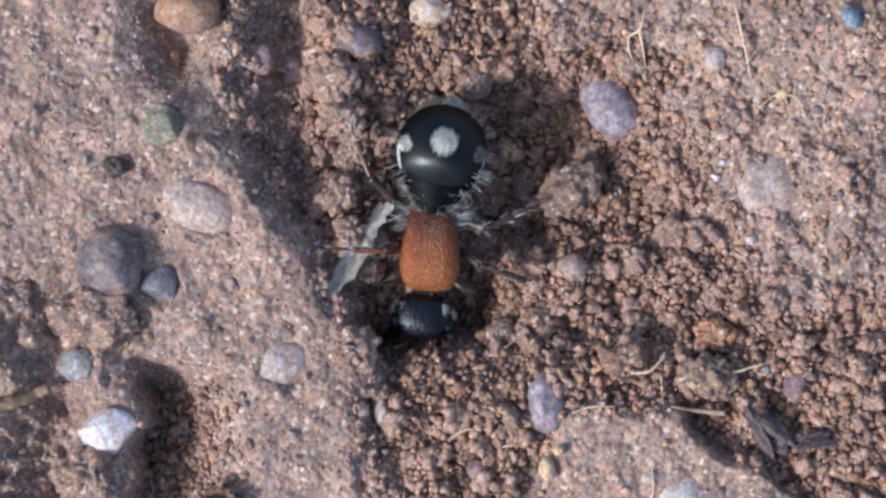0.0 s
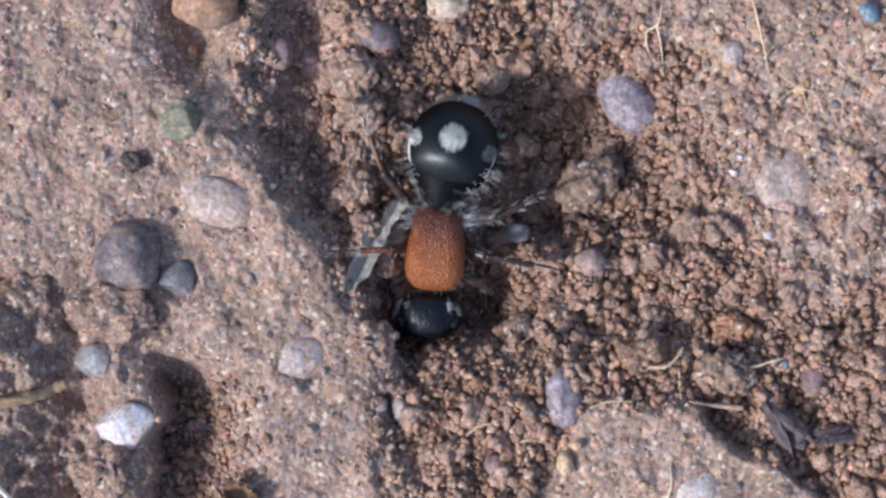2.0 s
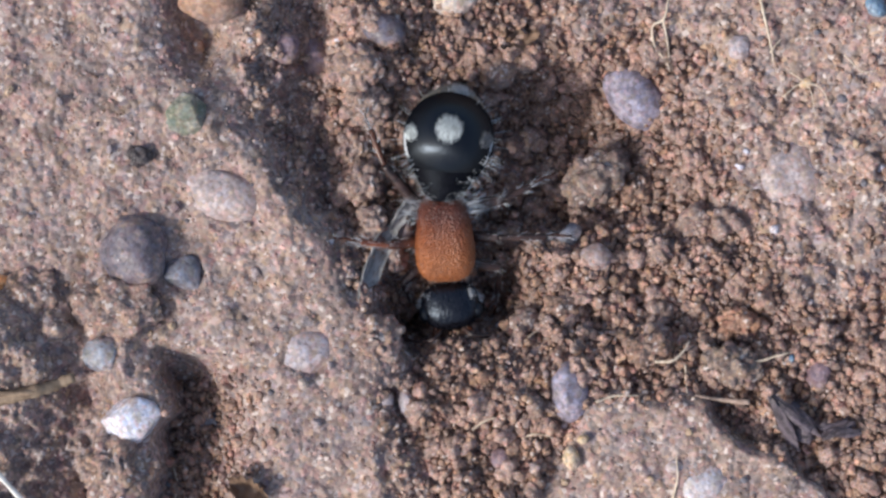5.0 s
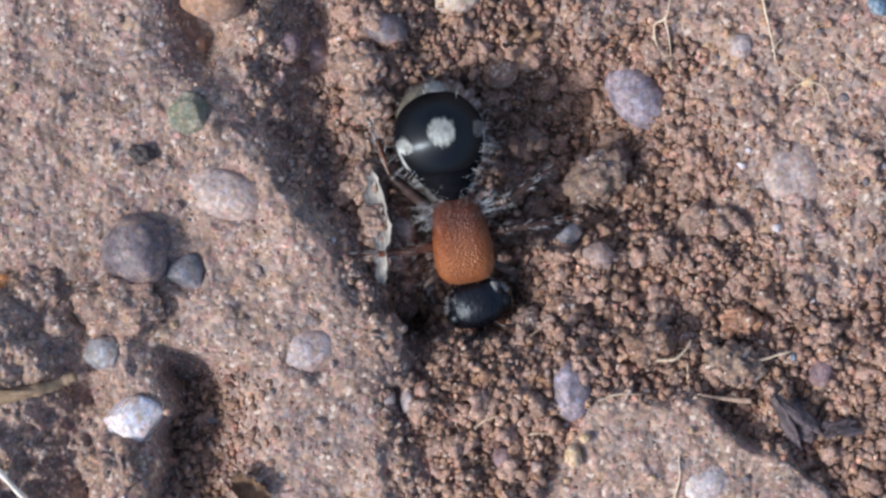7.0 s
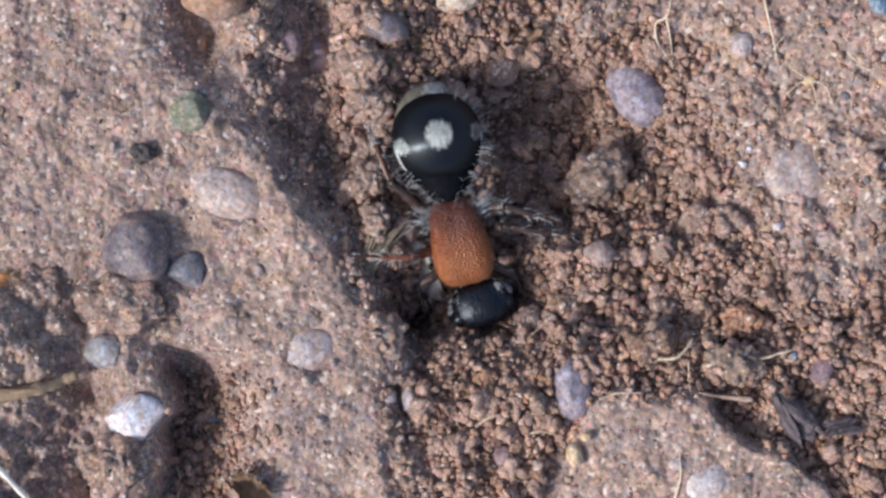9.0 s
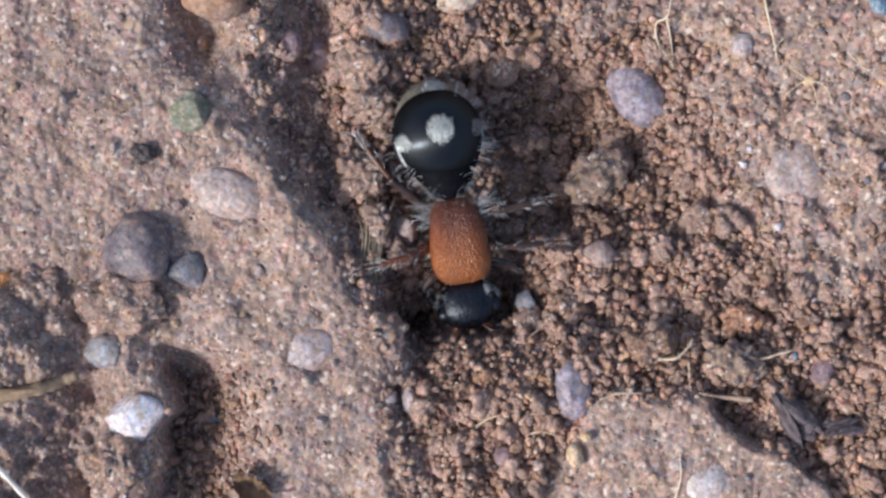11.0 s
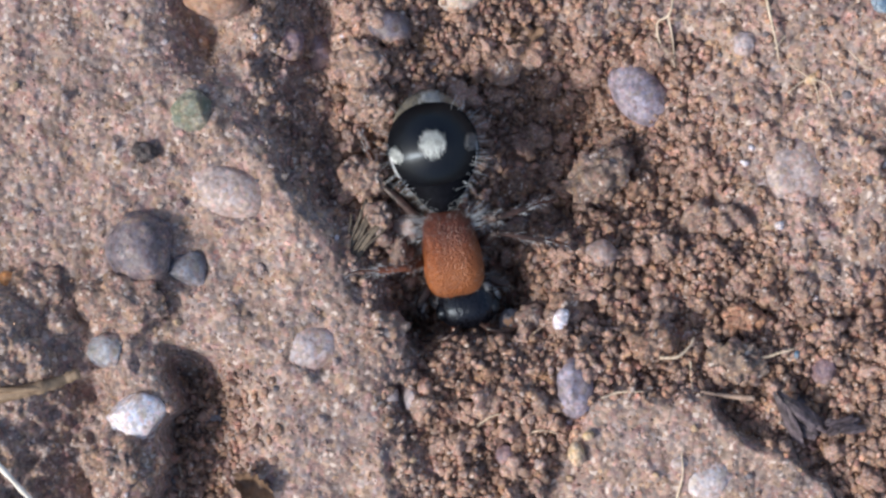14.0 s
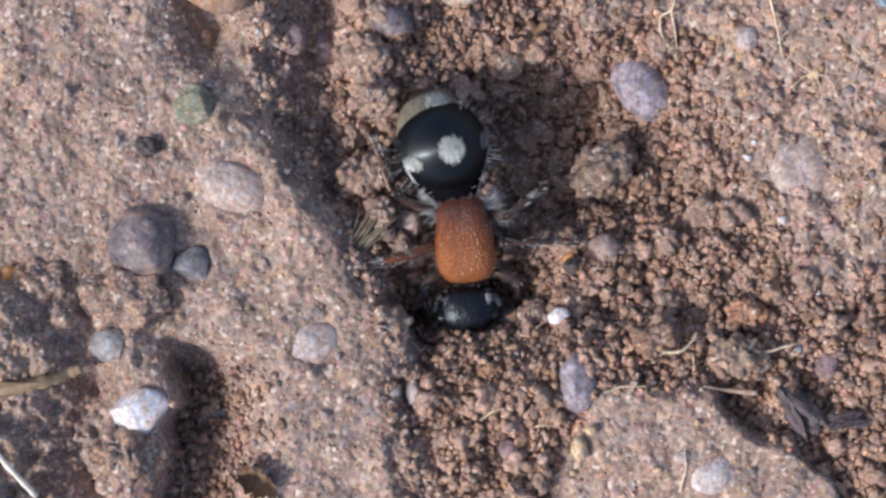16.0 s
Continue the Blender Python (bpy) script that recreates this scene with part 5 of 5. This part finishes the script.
MID_RIGHT = (
    (0.0, 2.30, -0.04, 4.30, -0.74),
    (0.5, 2.30, -0.04, 4.30, -0.74),
    (1.5, 1.90, 0.01, 4.70, -0.69),
    (3.0, 1.99, 0.50, 3.79, 0.50),
    (4.0, 2.09, 0.46, 4.49, 0.56),
    (6.5, 2.19, 0.75, 4.39, 0.71),
    (7.0, 2.26, 0.81, 4.76, 1.21),
    (8.0, 1.92, 0.62, 4.32, 0.62),
    (9.0, 2.12, 0.86, 3.82, 0.62),
    (11.5, 1.70, 0.08, 3.50, 0.28),
    (12.5, 1.88, 0.51, 4.48, 0.91),
    (13.0, 2.05, -0.10, 4.25, 0.70),
    (13.5, 2.04, -0.17, 4.04, -0.37),
    (14.0, 1.85, 0.62, 4.05, 0.22),
    (14.5, 2.07, 0.42, 3.67, 0.22),
    (15.0, 1.88, 0.18, 3.88, -0.22),
    (16.0, 1.95, 0.03, 4.35, 0.13),
)
HIND_RIGHT = (
    (0.0, 2.50, 1.26, 4.30, 2.06),
    (0.5, 2.50, 1.26, 4.30, 2.06),
    (1.5, 2.30, 1.31, 3.90, 2.41),
    (3.0, 2.39, 2.10, 3.99, 1.60),
    (4.0, 2.39, 1.86, 3.89, 2.36),
    (6.5, 2.29, 1.95, 3.59, 2.95),
    (7.0, 2.26, 1.81, 3.56, 2.71),
    (8.0, 2.12, 1.62, 3.52, 2.22),
    (9.0, 2.12, 1.56, 3.82, 1.06),
    (11.5, 1.80, 1.48, 3.50, 1.88),
    (12.5, 1.68, 1.21, 3.28, 1.71),
    (13.0, 1.75, 1.00, 3.85, 1.10),
    (13.5, 1.84, 0.73, 3.44, 1.13),
    (14.0, 1.75, 1.12, 3.45, 1.62),
    (14.5, 1.97, 1.92, 3.07, 1.82),
    (15.0, 2.08, 1.48, 3.28, 1.38),
    (16.0, 1.85, 1.03, 3.05, 1.73),
)
LEG_ROWS = {"mid_left": (MID_LEFT, 0.22), "hind_left": (HIND_LEFT, 0.0), "mid_right": (MID_RIGHT, -0.12), "hind_right": (HIND_RIGHT, -0.15)}


def bent(hip, thigh, to_knee, to_foot):
    """Poses of the thigh on the body and of the lower leg on the thigh, from two directions in the body's space."""
    turn = Vector((1, 0, 0)).rotation_difference(to_knee.normalized())
    fold = Vector((1, 0, 0)).rotation_difference(turn.inverted() @ to_foot.normalized())
    return Matrix.Translation(hip * MM) @ turn.to_matrix().to_4x4(), Matrix.Translation((thigh * MM, 0, 0)) @ fold.to_matrix().to_4x4()


BODY_Z = -0.75


def motions():
    base, rows = {}, []
    for t, x, y, turn, stoop in THORAX_A + THORAX_B:
        base[t] = metres(x, y, BODY_Z, stoop, 0, turn)
        rows.append((t, base[t]))
    walk(ant, rows)
    rows = []
    for t, x, y, pitch, roll in GASTER_A + GASTER_B:
        waist = base[t] @ Vector((0, 1.45 * MM, 0.1 * MM))
        turn = math.degrees(math.atan2(-(x * MM - waist.x), y * MM - waist.y))
        world = metres(x, y, BODY_Z + 0.55) @ pose(0, 0, 0, 0, 0, turn) @ pose(0, 0, 0, pitch, roll, 0)
        rows.append((t, base[t].inverted() @ world))
    walk(gaster, rows)
    rows = []
    for t, x, y, turn, nod in HEAD_A + HEAD_B:
        rows.append((t, base[t].inverted() @ metres(x, y, BODY_Z - 0.5, nod, 0, turn)))
    walk(head, rows)
    for k, (key, (leg, low, hip)) in enumerate(legs.items()):
        thigh = LEG_SIZES[key][0]
        upper, lower = [], []
        if key in LEG_ROWS:
            table, rise = LEG_ROWS[key]
            for t, kx, ky, fx, fy in table:
                m = base[t]
                start = m @ (hip * MM) / MM
                out = Vector((kx - start.x, ky - start.y, 0))
                out.z = min(math.sqrt(max(thigh ** 2 - out.length_squared, 0.04)), 0.9)
                out = out.normalized() * thigh
                knee = start + out
                down = Vector((fx - knee.x, fy - knee.y, 0))
                down.z = rise * down.length
                turn = m.to_3x3().inverted()
                a, b = bent(hip, thigh, turn @ out, turn @ down)
                upper.append((t, a))
                lower.append((t, b))
        else:
            side = -1 if key == "fore_left" else 1
            for n in range(81):
                t = n * 0.2
                s = 0.25 * math.sin(n * 2.1 + k) + 0.12 * math.sin(n * 0.9 + 2 * k)
                out, down = Vector((side * 0.9, -0.55 + s, 0.15 - 0.4 * s)), Vector((side * -0.15, -1.0, -0.75 + s))
                if side > 0:
                    flung = math.exp(-((t - 13.0) / 0.25) ** 2) + math.exp(-((t - 14.5) / 0.25) ** 2)
                    out, down = out.lerp(Vector((0.6, -1.0, 0.6)), flung), down.lerp(Vector((1.0, 0.70, 0.5)), flung)
                a, b = bent(hip, thigh, out, down)
                upper.append((t, a))
                lower.append((t, b))
        walk(leg, upper)
        for ob in low:
            walk(ob, lower)
    walk(husk, [
        (0.0, metres(-2.02, 0.50, -0.50, 0, 8, 61)),
        (0.5, metres(-2.10, 0.50, -0.50, 0, 8, 60)),
        (1.5, metres(-2.20, 0.48, -0.50, 10, 8, 62)),
        (3.0, metres(-2.31, 0.40, -0.50, 25, 8, 60)),
        (4.0, metres(-2.27, 0.36, -0.55, 40, 8, 61)),
        (6.5, metres(-2.25, -0.05, -1.00, 40, 10, 70)),
        (7.0, metres(-2.08, 1.01, -0.60, 30, 0, -82)),
        (7.5, metres(-1.68, 0.06, -2.00, 20, 0, -80)),
        (8.5, metres(-1.24, 0.05, -1.90, 0, 0, -60)),
        (11.5, metres(-1.10, -0.52, -2.90, 0, 0, -50)),
        (16.0, metres(-1.05, -0.97, -3.20, 0, 0, -50)),
    ])
    walk(splinter, [
        (0.0, metres(-0.72, -0.06, -3.00, 0, 0, 60)),
        (6.5, metres(-1.61, -0.45, -2.80, 0, 0, 60)),
        (7.5, metres(-2.38, -0.74, -0.90, 0, 0, 80)),
        (8.0, metres(-1.88, -0.78, -0.80, 0, 0, 95)),
        (8.5, metres(-1.68, -0.25, -0.70, 0, 0, -72)),
        (9.0, metres(-2.38, 0.06, -0.65, 0, 0, 62)),
        (11.5, metres(-2.60, 0.28, -0.60, 0, 0, 82)),
        (12.5, metres(-3.02, 0.23, -0.50, 0, 0, 62)),
        (14.0, metres(-3.19, 0.14, -0.45, 0, 0, 60)),
        (16.0, metres(-3.17, 0.03, -0.45, 0, 0, 52)),
    ])
    walk(kicked, [
        (0.0, settled(2.08, -0.26, -0.60, 0, 0, 0)),
        (1.5, settled(1.70, -0.19, -0.50, 0, 0, 20)),
        (2.0, settled(3.05, 0.96, 1.20, 0, 0, 60)),
        (2.5, settled(5.15, 1.20, 1.00, 0, 0, 100)),
        (3.0, settled(4.79, 0.76, 1.00, 0, 0, 110)),
        (7.0, settled(4.64, 0.63, 1.00, 0, 0, 110)),
        (7.5, settled(3.42, -0.04, 0.90, 0, 0, 60)),
        (8.0, settled(2.90, -0.90, -0.60, 0, 0, 40)),
        (9.0, settled(2.90, -1.30, -0.60, 0, 0, 30)),
        (11.5, settled(3.04, -2.12, 1.00, 0, 0, 0)),
        (12.5, settled(2.74, -2.41, 1.10, 0, 0, -20)),
        (13.0, settled(2.55, -2.50, 0.90, 0, 0, -40)),
        (16.0, settled(2.25, -2.87, 0.20, 0, 0, -40)),
    ])
    walk(chunk, [
        (0.0, settled(-2.32, 4.04, 0.30, 0, 0, 0)),
        (4.0, settled(-3.07, 3.80, 0.30, 0, 0, 0)),
        (6.5, settled(-2.81, 3.85, 0.30, 0, 0, 20)),
        (9.0, settled(-2.78, 3.66, 0.30, 0, 10, 25)),
        (11.5, settled(-3.10, 2.78, 0.40, 20, 30, 70)),
        (13.0, settled(-3.05, 2.70, 0.40, 20, 30, 75)),
        (16.0, settled(-3.21, 2.39, 0.40, 20, 30, 75)),
    ])
    walk(white_grain, [
        (0.0, settled(2.88, -2.46, -0.60, 0, 0, 0)),
        (13.5, settled(2.04, -2.97, -0.50, 0, 0, 30)),
        (14.0, settled(4.13, -2.50, 1.00, 0, 0, 70)),
        (15.5, settled(3.93, -2.58, 1.00, 0, 0, 20)),
        (16.0, settled(3.95, -2.57, 1.00, 0, 0, 20)),
    ])
    walk(glint, [
        (0.0, settled(3.28, -1.06, -0.60, 0, 0, 0)),
        (13.5, settled(2.44, -1.37, -0.50, 0, 0, 40)),
        (14.5, settled(4.07, -0.74, 0.95, 10, 0, 60)),
        (15.0, settled(4.38, -0.96, 0.95, 0, 0, 80)),
        (16.0, settled(4.39, -0.87, 0.95, 0, 0, 80)),
    ])
    walk(gold, [
        (0.0, settled(3.18, -0.96, -0.60, 0, 0, 0)),
        (13.5, settled(2.34, -1.27, -0.50, 0, 0, 40)),
        (14.5, settled(3.97, -0.42, 1.05, 10, 0, 60)),
        (15.0, settled(4.28, -0.52, 1.05, 0, 0, 40)),
        (16.0, settled(4.31, -0.50, 1.05, 0, 0, 40)),
    ])


motions()
